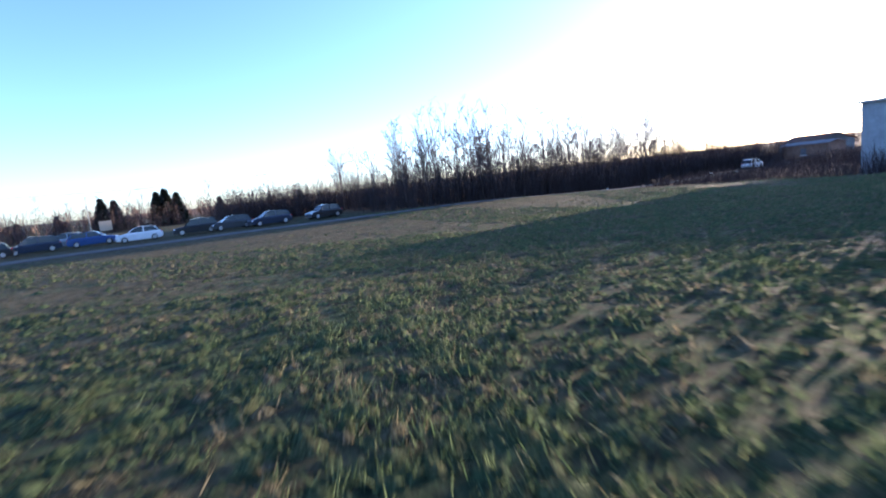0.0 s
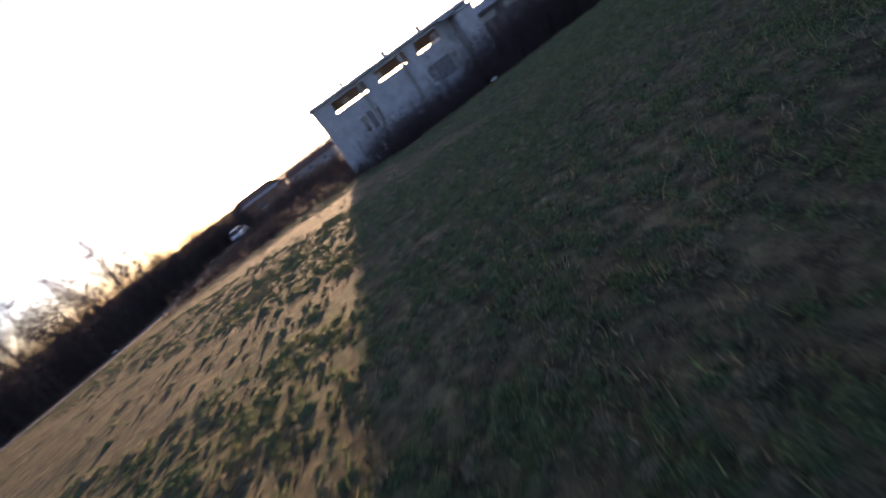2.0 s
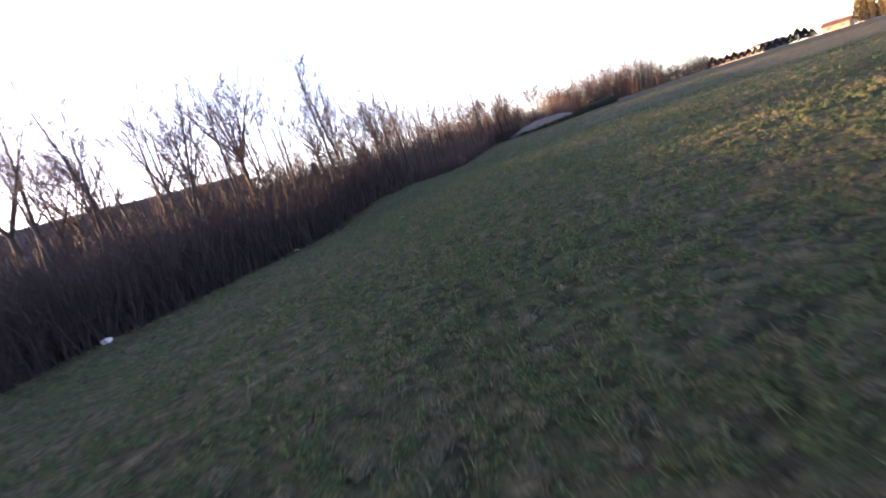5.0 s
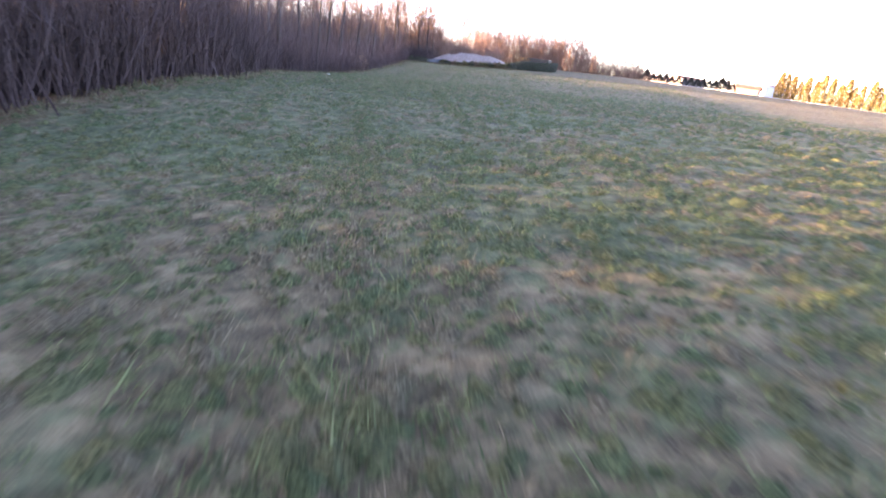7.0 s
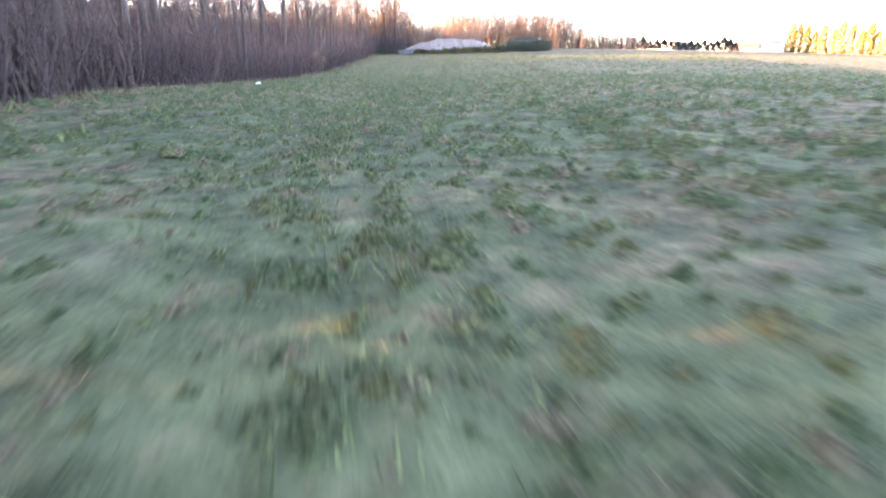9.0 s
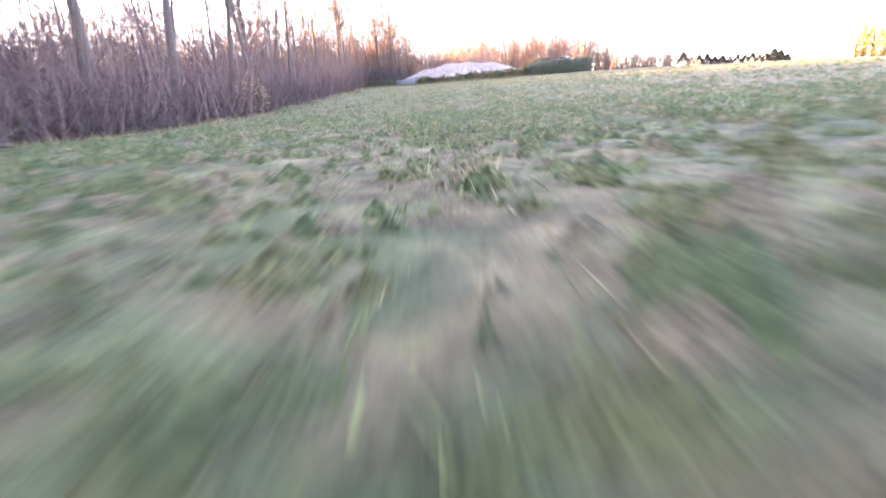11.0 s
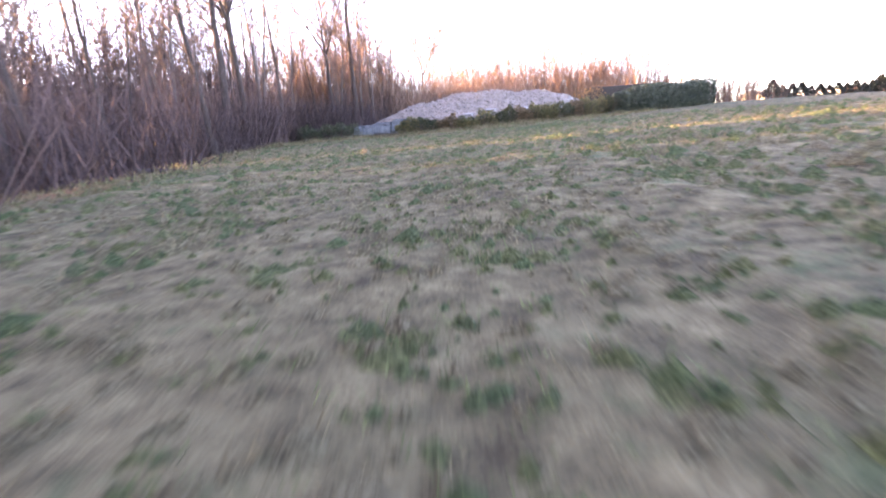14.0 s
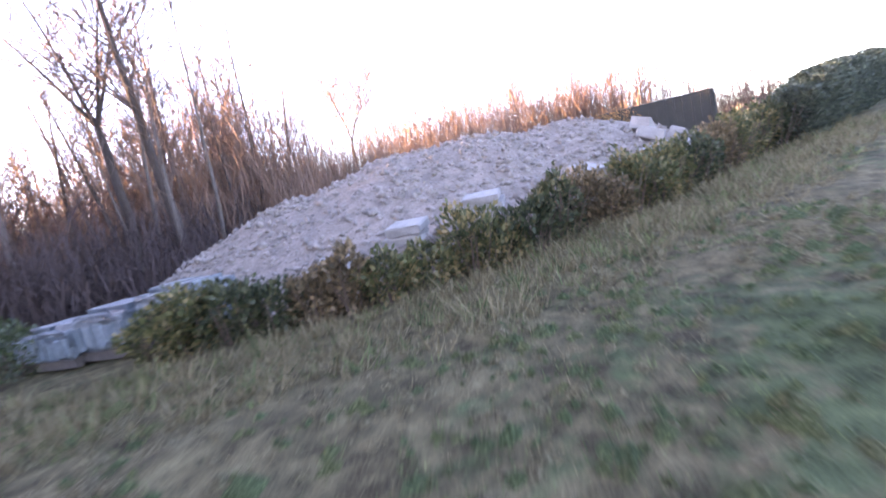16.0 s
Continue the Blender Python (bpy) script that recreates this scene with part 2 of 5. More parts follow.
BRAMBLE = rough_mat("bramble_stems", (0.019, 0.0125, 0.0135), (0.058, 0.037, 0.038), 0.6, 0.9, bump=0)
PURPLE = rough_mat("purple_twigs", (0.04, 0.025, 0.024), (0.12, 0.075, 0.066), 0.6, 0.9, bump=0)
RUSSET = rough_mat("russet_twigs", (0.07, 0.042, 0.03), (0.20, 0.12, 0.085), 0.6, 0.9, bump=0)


# ---- ground: one sheet to the horizon ----
def spaced(parts):
    out = []
    for a, b, n in parts:
        out += list(np.linspace(a, b, n, endpoint=False))
    return np.array(out + [parts[-1][1]])


def relief(x, y):
    """The fine lumps of the meadow."""
    lump = np.clip(bumps(x, y, 0.42, 15) + 0.35 * bumps(x, y, 0.8, 16) + 0.1, 0, 1.2)
    return 0.02 * bumps(x, y, 0.9, 11) + 0.04 * bumps(x, y, 2.6, 13) + np.interp(y, (-20, 5), (0.03, 0.06)) * lump


def build_ground():
    xs = spaced(((-2600, -400, 6), (-400, -60, 17), (-60, -10, 38), (-10, 26, 138), (26, 60, 100), (60, 120, 34), (120, 420, 20), (420, 2600, 6)))
    ys = spaced(((-2600, -400, 6), (-400, -90, 16), (-90, -50, 36), (-50, 0, 150), (0, 100, 370), (100, 106, 10), (106, 160, 36), (160, 420, 20), (420, 2600, 6)))
    gx, gy = np.meshgrid(xs, ys)
    z = ground_z(gx, gy)
    near = smooth(-30, -6, gx) * (1 - smooth(70, 110, gx)) * smooth(-100, -60, gy) * (1 - smooth(110, 150, gy))
    z = z + near * relief(gx, gy)
    far = np.hypot(gx, gy)
    z = z + smooth(300, 900, far) * (12 * bumps(gx, gy, 700, 5))
    n, m = len(ys), len(xs)
    idx = np.arange(n * m).reshape(n, m)
    a, b, c, d = idx[:-1, :-1].ravel(), idx[:-1, 1:].ravel(), idx[1:, 1:].ravel(), idx[1:, :-1].ravel()
    tris = np.concatenate([np.stack([a, b, c], 1), np.stack([a, c, d], 1)])
    me = tri_mesh("ground", np.stack([gx.ravel(), gy.ravel(), z.ravel()], 1), tris, FIELD)
    me.polygons.foreach_set("use_smooth", np.ones(len(me.polygons), bool))
    fx, fy = gx.ravel(), gy.ravel()
    fallen = smooth(-1.6, 0.8, wood_edge(fy) - fx + 0.9 * bumps(fx, fy, 1.7, 21)) * smooth(-41, -34, fy)
    fallen = np.maximum(fallen, smooth(1.9, 3.2, lane_y(fx) - fy) * (1 - smooth(26, 32, fx)))
    fallen = np.maximum(fallen, smooth(2.0, 4.5, -1.5 - fx + 0.8 * bumps(fx, fy, 2.3, 22)) * (1 - smooth(-42, -38, fy)) * smooth(1.6, 2.6, fy - lane_y(fx)))
    me.attributes.new("dry", "FLOAT", "POINT").data.foreach_set("value", dryness(fx, fy).astype(np.float32))
    # 0: ground coloured dark like shaded gaps between tufts, 1: lighter ground
    me.attributes.new("gap_light", "FLOAT", "POINT").data.foreach_set("value", (smooth(-14, 8, fy) * (1 - 0.6 * smooth(88, 92, fy)) * (1 - 0.35 * smooth(16, 24, fy) * (1 - smooth(50, 60, fy)))).astype(np.float32))
    me.attributes.new("litter", "FLOAT", "POINT").data.foreach_set("value", fallen.astype(np.float32))
    return tagged(new("ground", me), "winter meadow of matted straw and green tufts", "meadow", kind="structure")


build_ground()


# ---- bare trees ----
def tube(verts, faces, pts, radii, sides):
    """A tapered tube along pts, closed to a point at its end."""
    base = len(verts)
    pts = [Vector(p) for p in pts]
    for i, (p, r) in enumerate(zip(pts, radii)):
        along = (pts[min(i + 1, len(pts) - 1)] - pts[max(i - 1, 0)]).normalized()
        u = along.orthogonal().normalized()
        w = along.cross(u)
        for k in range(sides):
            a = 2 * math.pi * k / sides
            verts.append(p + u * (r * math.cos(a)) + w * (r * math.sin(a)))
    for i in range(len(pts) - 1):
        for k in range(sides if sides > 2 else 1):
            k2 = (k + 1) % sides
            faces.append((base + i * sides + k, base + i * sides + k2, base + (i + 1) * sides + k2, base + (i + 1) * sides + k))


def grow(rng, start, way, length, r0, r1, segs, wander, lift):
    pts, p, d = [Vector(start)], Vector(start), Vector(way).normalized()
    for _ in range(segs):
        d = (d + Vector((rng.uniform(-1, 1), rng.uniform(-1, 1), rng.uniform(-1, 1))) * wander + Vector((0, 0, lift))).normalized()
        p = p + d * (length / segs)
        pts.append(p.copy())
    radii = [r0 + (r1 - r0) * (i / segs) ** 0.8 for i in range(segs + 1)]
    return pts, radii


def along(pts, f):
    k = f * (len(pts) - 1)
    i = min(int(k), len(pts) - 2)
    return pts[i].lerp(pts[i + 1], k - i), (pts[i + 1] - pts[i]).normalized(), i


def tree_meshes(seed, height, radius, limbs, first, spread, rich, bark, lean=0.06, forked=False, fat=1.0, light=False):
    """Trunk and bare crown of one tree, as two meshes."""
    rng = random.Random(seed)
    tv, tf, cv, cf = [], [], [], []
    lean_way = Vector((rng.uniform(-1, 1) * lean, rng.uniform(-1, 1) * lean, 1))
    top = 0.55 if forked else 1.0
    pts, radii = grow(rng, (0, 0, -0.3), lean_way, height * top, radius, radius * (0.55 if forked else 0.12), 9, 0.05, 0.02)
    radii[0] *= 1.5
    tube(tv, tf, pts, radii, 8 if rich else 4 if light else 6)
    mains = [(pts, radii)]
    if forked:
        for k in range(4):
            a = 2 * math.pi * (k + rng.uniform(-0.25, 0.25)) / 4
            w = Vector((math.cos(a) * 0.55, math.sin(a) * 0.55, 1))
            p2, r2 = grow(rng, pts[-1], w, height * 0.5, radius * 0.42, radius * 0.05, 7, 0.09, 0.04)
            tube(tv, tf, p2, r2, 6)
            mains.append((p2, r2))
    for n in range(limbs):
        src, srad = mains[rng.randrange(1, len(mains))] if forked else mains[0]
        f = rng.uniform(0.1 if forked else first, 0.97)
        p, d, i = along(src, f)
        a = rng.uniform(0, 2 * math.pi)
        w = Vector((math.cos(a), math.sin(a), rng.uniform(0.5, 1.5)))
        ln = height * spread * (1.15 - f * 0.75) * rng.uniform(0.6, 1.2)
        lp, lr = grow(rng, p, w, ln, fat * max(0.013, srad[i] * 0.27), 0.009 * fat, 3 if light else 5, 0.16, 0.08)
        tube(cv, cf, lp, lr, 3 if light else 4)
        for m in range(6 if rich else 4):
            q, e, j = along(lp, rng.uniform(0.25, 1.0))
            w2 = (e + Vector((rng.uniform(-1, 1), rng.uniform(-1, 1), rng.uniform(-0.4, 1))) * 0.8)
            l2 = ln * rng.uniform(0.25, 0.55)
            bp, br = grow(rng, q, w2, l2, max(0.011 * fat, lr[j] * 0.55), 0.007 * fat, 3 if rich else 2, 0.2, 0.06)
            tube(cv, cf, bp, br, 2 if light else 3)
            for o in range(4 if rich else 3):
                q3, e3, j3 = along(bp, rng.uniform(0.2, 1.0))
                w3 = (e3 + Vector((rng.uniform(-1, 1), rng.uniform(-1, 1), rng.uniform(-0.5, 1))) * 0.9)
                sp, sr = grow(rng, q3, w3, l2 * rng.uniform(0.3, 0.6), 0.010 * fat, 0.005 * fat, 1, 0.1, 0.03)
                tube(cv, cf, sp, sr, 2)
    return mesh_of("trunk", tv, tf, bark, True), mesh_of("crown", cv, cf, TWIG)


def tree_thing(name, meshes, m, label, group):
    t = empty(name, m, label, "tree", group)
    part("trunk", meshes[0], None, t)
    part("crown", meshes[1], None, t, "bare twigs and branches")
    return t


RICH = [tree_meshes(10 + k, h, r, n, f, s, True, b, ln, fk, 1.35) for k, (h, r, n, f, s, b, ln, fk) in enumerate((
    (14.5, 0.25, 22, 0.35, 0.26, BARK, 0.10, False), (13.0, 0.21, 20, 0.30, 0.28, BARK_PALE, 0.16, False),
    (15.5, 0.30, 24, 0.40, 0.25, BARK, 0.08, False), (12.0, 0.17, 18, 0.25, 0.26, BARK, 0.20, False),
    (14.0, 0.26, 30, 0.30, 0.30, BARK, 0.06, True), (13.5, 0.12, 16, 0.45, 0.22, BARK_PALE, 0.12, False)))]
LEAN_ONES = [tree_meshes(40 + k, h, r, n, f, s, False, b, ln) for k, (h, r, n, f, s, b, ln) in enumerate((
    (13.0, 0.12, 16, 0.35, 0.24, BARK, 0.12), (11.0, 0.09, 14, 0.30, 0.26, BARK, 0.16), (14.0, 0.14, 16, 0.45, 0.22, BARK_PALE, 0.08),
    (9.0, 0.07, 14, 0.25, 0.28, BARK, 0.2), (12.0, 0.10, 18, 0.30, 0.24, BARK, 0.1)))]


def plant(rng, meshes, x, y, scale, label, group, name="bare_tree"):
    m = pose(x, y, gz(x, y) - 0.05, rng.uniform(-3, 3), rng.uniform(-3, 3), rng.uniform(0, 360)) @ Matrix.Diagonal((scale, scale, scale * rng.uniform(0.92, 1.1), 1))
    return tree_thing(name, meshes, m, label, group)


# thin gaps in the wood through which the low sun reaches the field: a point of the lit strip and half its width
LANES = ((3.0, 84.0, 0.95), (3.0, 87.2, 0.7), (6.0, 79.2, 0.75), (11.0, 7.4, 0.42), (11.0, 18.0, 0.5))


def in_lane(x, y):
    slope = math.tan(SUN_AZ - math.pi)
    return np.any([np.abs(y - (ly + slope * (x - lx))) < half for lx, ly, half in LANES], axis=0)


def flat_arrays(me):
    """Points and triangles of a mesh."""
    co = np.empty(len(me.vertices) * 3, np.float32)
    me.vertices.foreach_get("co", co)
    me.calc_loop_triangles()
    tr = np.empty(len(me.loop_triangles) * 3, np.int32)
    me.loop_triangles.foreach_get("vertices", tr)
    return co.reshape(-1, 3), tr.reshape(-1, 3)


def joined_trees(name, label, spots, seed, scale, templates):
    """Many far trees in one mesh."""
    rng = random.Random(seed)
    vs, ts, n = [], [], 0
    for x, y in spots:
        k = rng.uniform(*scale)
        m = pose(x, y, gz(x, y) - 0.1, rng.uniform(-3, 3), rng.uniform(-3, 3), rng.uniform(0, 360)) @ Matrix.Diagonal((k, k, k * rng.uniform(0.9, 1.1), 1))
        mm = np.array(m)
        for co, tr in rng.choice(templates):
            vs.append(co @ mm[:3, :3].T + mm[:3, 3])
            ts.append(tr + n)
            n += len(co)
    return tagged(new(name, tri_mesh(name, np.concatenate(vs), np.concatenate(ts), TWIG)), label, "wood", kind="stuff")


SPARSE = [[flat_arrays(me) for me in tree_meshes(70 + k, h, r, 19, f, sp, False, BARK, 0.07, False, 1.5, True)] for k, (h, r, f, sp) in enumerate((
    (12.0, 0.13, 0.30, 0.27), (10.0, 0.11, 0.25, 0.30), (13.0, 0.14, 0.38, 0.24), (9.0, 0.10, 0.2, 0.32)))]


def west_wood():
    rng = random.Random(5)
    # the front row along the field
    y = -30.0
    while y < 106:
        x = float(wood_edge(y)) - rng.uniform(0.6, 3.2)
        if (y > 12 or rng.random() < 0.3) and not in_lane(x, y):
            plant(rng, rng.choice(RICH), x, y, rng.uniform(0.62, 0.95) * (0.45 if y < -4 else 0.85 if y < 40 else 1), "bare deciduous tree with grey bark at the wood's edge", "trees of the west wood")
        y += rng.uniform(1.1, 2.7)
    # behind it
    for _ in range(140):
        y = rng.uniform(-3, 106)
        x = float(wood_edge(y)) - 3.0 - (26 if y < 80 else 14) * rng.random() ** 1.3
        if in_lane(x, y):
            continue
        plant(rng, rng.choice(LEAN_ONES), x, y, rng.uniform(0.7, 1.0) if y < 45 else rng.uniform(0.85, 1.25), "slender bare tree deeper in the wood", "trees of the west wood")
    # slim trees behind the pallets and the mound
    for k in range(40):
        y = rng.uniform(105, 125)
        x = -5.0 - 0.75 * (y - 104) * rng.uniform(0.1, 1.2) - rng.uniform(0, 4)
        plant(rng, RICH[(0, 3, 1, 3, 5)[k % 5]], x, y, rng.uniform(0.55, 0.95), "slim bare tree with upright branches", "trees of the west wood")
    for x, y, k in ((-23, 8, 0), (-23, 16, 2), (-18, 15, 4), (-25, 25, 0), (-14, 41, 2), (-19, -4, 3), (-15.5, 1.5, 4), (-11, 7, 4), (-27, 12, 4), (-15, 24, 1), (-6.5, 11.5, 3), (-5, 20, 1),
                    (-22, -2, 2), (-13, -3, 4), (-9, -1, 3), (-18, 1, 2), (-12, 3, 0), (-8, 5, 3), (-20, 5, 4), (-24, -5, 2), (-27, -3, 4), (-30, -1, 0), (-7, 10, 3), (-10, 14, 4), (-13, 11, 0), (-9, 19, 3), (-14, 18, 4), (-7, 25, 0), (-12, 28, 4), (-17, 22, 2)):
        plant(rng, RICH[k], x, y, rng.uniform(0.84, 1.06) if y < 7.5 else rng.uniform(0.95, 1.12), "tall bare tree rising above the wood", "trees of the west wood")


def brushwood(name, label, spots, seed, low, high, stems, thick=1.4, material=None, lean=0.28, vary=(0.6, 1.15)):
    """Dense leafless undergrowth: many thin stems with side twigs, in one mesh."""
    rng = np.random.default_rng(seed)
    n = len(spots)
    cx, cy = np.repeat(spots[:, 0], stems), np.repeat(spots[:, 1], stems)
    cx, cy = cx + rng.normal(0, 0.45, len(cx)), cy + rng.normal(0, 0.45, len(cy))
    cz = ground_z(cx, cy) - 0.05
    h = rng.uniform(low, high, len(cx)) * np.repeat(rng.uniform(*vary, n), stems)
    dx, dy = rng.normal(0, lean, len(cx)), rng.normal(0, lean, len(cx))
    base = np.stack([cx, cy, cz], 1)
    tip = base + np.stack([dx * h, dy * h, h], 1)
    segs = [(base, base + (tip - base) * 0.55 + rng.normal(0, 0.06, base.shape) * h[:, None], 0.016, 0.010)]
    segs.append((segs[0][1], tip, 0.010, 0.004))
    for _ in range(3 if lean > 0.2 else 5):
        f = rng.uniform(0.25, 0.95, (len(cx), 1))
        p = base + (tip - base) * f
        segs.append((p, p + rng.normal(0, 1, p.shape) * np.array([0.26, 0.26, 0.14]) * h[:, None] * 0.7 + np.array([0, 0, 0.12]) * h[:, None], 0.008, 0.003))
    vs, ts, count = [], [], 0
    for number, (a, b, ra, rb) in enumerate(segs):
        ang = rng.uniform(0, 2 * math.pi, len(a))
        sides = 3 if number < 2 and thick < 1.5 else 2
        for k in range(sides):
            w = np.stack([np.cos(ang + k * 6.283 / sides), np.sin(ang + k * 6.283 / sides), 0 * ang], 1)
            vs += [a + w * ra * thick, b + w * rb * thick]
        m = len(a)
        i = np.arange(m) + count
        for k in range(sides if sides > 2 else 1):
            a0, b0, a1, b1 = i + 2 * k * m, i + (2 * k + 1) * m, i + 2 * ((k + 1) % sides) * m, i + (2 * ((k + 1) % sides) + 1) * m
            ts += [np.stack([a0, a1, b1], 1), np.stack([a0, b1, b0], 1)]
        count += 2 * sides * m
    me = tri_mesh(name, np.concatenate(vs), np.concatenate(ts), material or BRUSH)
    return tagged(new(name, me), label, "undergrowth", kind="stuff")


def west_spots(seed, count, y0, y1, deep):
    rng = np.random.default_rng(seed)
    y = rng.uniform(y0, y1, count)
    return np.stack([wood_edge(y) - 0.4 - deep * rng.random(count) ** 1.5, y], 1)


west_wood()
THIN = [[flat_arrays(me) for me in tree_meshes(76 + k, h, r, 17, f, sp, False, BARK, 0.1, False, 1.6, True)] for k, (h, r, f, sp) in enumerate((
    (11.0, 0.10, 0.22, 0.27), (9.0, 0.08, 0.18, 0.30), (12.0, 0.11, 0.28, 0.24)))]
rw = random.Random(91)
deep = [(float(wood_edge(y)) - 4 - 26 * rw.random(), y) for y in (rw.uniform(18, 106) for _ in range(150))]
joined_trees("wood_interior", "tangled bare trees filling the inside of the wood", [p for p in deep if not in_lane(*p)], 92, (0.7, 1.15), THIN)
def brush_stretch(name, label, seed, count, y0, y1, deep, *rest):
    at = west_spots(seed, count, y0, y1, deep)
    return brushwood(name, label, at[~in_lane(at[:, 0], at[:, 1])], seed + 10, *rest)


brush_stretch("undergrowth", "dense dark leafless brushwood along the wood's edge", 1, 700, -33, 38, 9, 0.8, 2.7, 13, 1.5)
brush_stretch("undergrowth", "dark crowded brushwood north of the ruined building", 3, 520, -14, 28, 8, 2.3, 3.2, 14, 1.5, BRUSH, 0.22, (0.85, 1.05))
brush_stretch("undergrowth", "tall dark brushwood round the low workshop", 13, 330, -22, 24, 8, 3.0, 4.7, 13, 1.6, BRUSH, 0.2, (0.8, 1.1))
brush_stretch("undergrowth", "fine purple-brown brushwood at the wood's edge", 5, 640, 34, 106, 6, 0.5, 2.2, 13, 1.3, BRAMBLE, 0.45)
brush_stretch("undergrowth", "brown thicket inside the wood", 7, 780, 28, 104, 36, 1.8, 4.4, 9, 1.7, PURPLE)
north = [(float(wood_edge(y)) - 3 - 20 * rw.random(), y) for y in (rw.uniform(88, 112) for _ in range(64))]
joined_trees("wood_interior", "slim crowded bare trees beside the stone mound", [p for p in north if not in_lane(*p)], 93, (0.45, 0.85), THIN)
# added trees that keep the low sun off the trunks by the mound
west_end = [(rw.uniform(-48, -17), rw.uniform(95, 108)) for _ in range(44)]
joined_trees("wood_interior", "crowded bare trees added in the west to shade the wood's end", west_end, 94, (0.8, 1.1), THIN)
# added blocker: stems dense enough to stop the sun before the forked tree
close = np.stack([np.array([rw.uniform(-30, -15) for _ in range(70)]), np.array([rw.uniform(102.5, 108) for _ in range(70)])], 1)
brushwood("deep_wood", "crowded young trees added to shade the forked tree from the west", close, 72, 7.0, 11.0, 6, 3.0, BRUSH, 0.1)
brush_stretch("undergrowth", "dark low brushwood beside the stone mound", 8, 300, 84, 108, 12, 0.9, 2.4, 12, 1.8, BRUSH, 0.35)
brush_stretch("saplings", "thin crowded saplings in the dark part of the wood", 2, 420, 16, 46, 22, 1.6, 4.4, 7, 1.3, BRUSH, 0.24)
inner = np.random.default_rng(66)
iy = inner.uniform(2, 46, 430)
inner = np.stack([wood_edge(iy) - inner.uniform(9, 26, 430), iy], 1)
brushwood("thicket", "tall dark thicket inside the wood", inner[~in_lane(inner[:, 0], inner[:, 1])], 67, 3.8, 6.4, 9, 1.5, BRUSH, 0.16, (0.7, 1.05))
brush_stretch("saplings", "thin upright saplings with reddish twigs", 6, 300, 38, 104, 16, 1.2, 4.4, 7, 1.0, PURPLE, 0.2)
rd = np.random.default_rng(68)
rear = np.stack([rd.uniform(-82, -36, 900), rd.uniform(16, 106, 900)], 1)
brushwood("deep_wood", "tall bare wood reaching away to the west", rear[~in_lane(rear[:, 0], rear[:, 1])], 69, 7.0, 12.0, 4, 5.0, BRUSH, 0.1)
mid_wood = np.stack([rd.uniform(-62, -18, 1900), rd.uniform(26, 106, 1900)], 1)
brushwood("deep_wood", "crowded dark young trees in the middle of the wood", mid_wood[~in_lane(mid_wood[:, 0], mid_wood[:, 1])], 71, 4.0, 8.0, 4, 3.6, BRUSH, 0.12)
rs = np.random.default_rng(9)


def south_strip(count, x0, x1, gap, deep):
    """Spots south of the lane, thinning out away from it."""
    x = rs.uniform(x0, x1, count)
    return np.stack([x, lane_y(x) - gap - deep * rs.random(count) ** 1.4], 1)


brushwood("undergrowth", "dark leafless thicket under the south wood", south_strip(1300, -62, 29, 2.6, 13), 2, 1.8, 6.0, 10, 1.5, None, 0.2)
joined_trees("south_wood", "bare deciduous wood south of the lane", south_strip(215, -38, 28, 4.5, 20), 6, (0.6, 1.06), SPARSE)
brushwood("undergrowth", "low thicket between the cars and the south wood", np.stack([rs.uniform(16, 44, 380), -82 - 12 * rs.random(380)], 1), 13, 2.4, 5.4, 11, 1.5, None, 0.22)
brushwood("undergrowth", "brown scrub on the bank below the sheds", np.stack([rs.uniform(-108, -62, 330), rs.uniform(-78, -44, 330)], 1), 3, 0.5, 1.7, 8, 2.6, RUSSET)
brushwood("undergrowth", "brown scrub along the lane below the sheds", np.stack([rs.uniform(-62, -36, 240), rs.uniform(-80, -63, 240)], 1), 23, 0.8, 2.6, 8, 2.6)
corner = np.stack([-3.0 - 50 * rs.random(620) ** 1.3, rs.uniform(-57.0, -35.5, 620)], 1)
corner = corner[corner[:, 1] > lane_y(corner[:, 0]) + 2.2]
brushwood("undergrowth", "low dark scrub between the lane and the ruined building", corner, 24, 0.5, 1.5, 10, 1.6)
shade = np.stack([rs.uniform(-60, -30, 260), rs.uniform(-56.0, -38, 260)], 1)
brushwood("undergrowth", "taller dark scrub behind the ruined building", shade, 25, 1.0, 2.2, 8, 2.6)
brushwood("undergrowth", "tall dark scrub hiding the foot of the workshop", np.stack([rs.uniform(-21, -4, 300), rs.uniform(-17.5, 4, 300)], 1), 14, 2.3, 3.4, 10, 2.4, BRUSH, 0.2, (0.85, 1.05))
brushwood("undergrowth", "tall dark scrub north of the workshop", np.stack([rs.uniform(-23, -7, 130), rs.uniform(-3, 3.5, 130)], 1), 15, 3.0, 4.8, 10, 2.4, BRUSH, 0.2, (0.85, 1.05))
brushwood("undergrowth", "low leafless scrub in front of the ruined building", np.stack([rs.uniform(-12, -1.0, 420), rs.uniform(-35, -2, 420)], 1), 4, 1.2, 3.2, 10, 1.7)
ang = rs.uniform(0, 2 * math.pi, 900)
ring = np.stack([10 + 330 * np.cos(ang), 30 + 330 * np.sin(ang)], 1)
brushwood("far_tree_line", "hazy brown tree line round the horizon", ring + rs.normal(0, 18, ring.shape), 21, 5.0, 10.0, 6, 12.0, RUSSET)
hx, hy = rs.uniform(-360, -215, 700), rs.uniform(-30, 260, 700)
brushwood("hill_wood", "bare wood covering the distant hill", np.stack([hx, hy], 1), 22, 3.5, 6.0, 5, 12.0, RUSSET)

far_west = np.stack([rs.uniform(-95, -52, 380), rs.uniform(104, 160, 380)], 1)
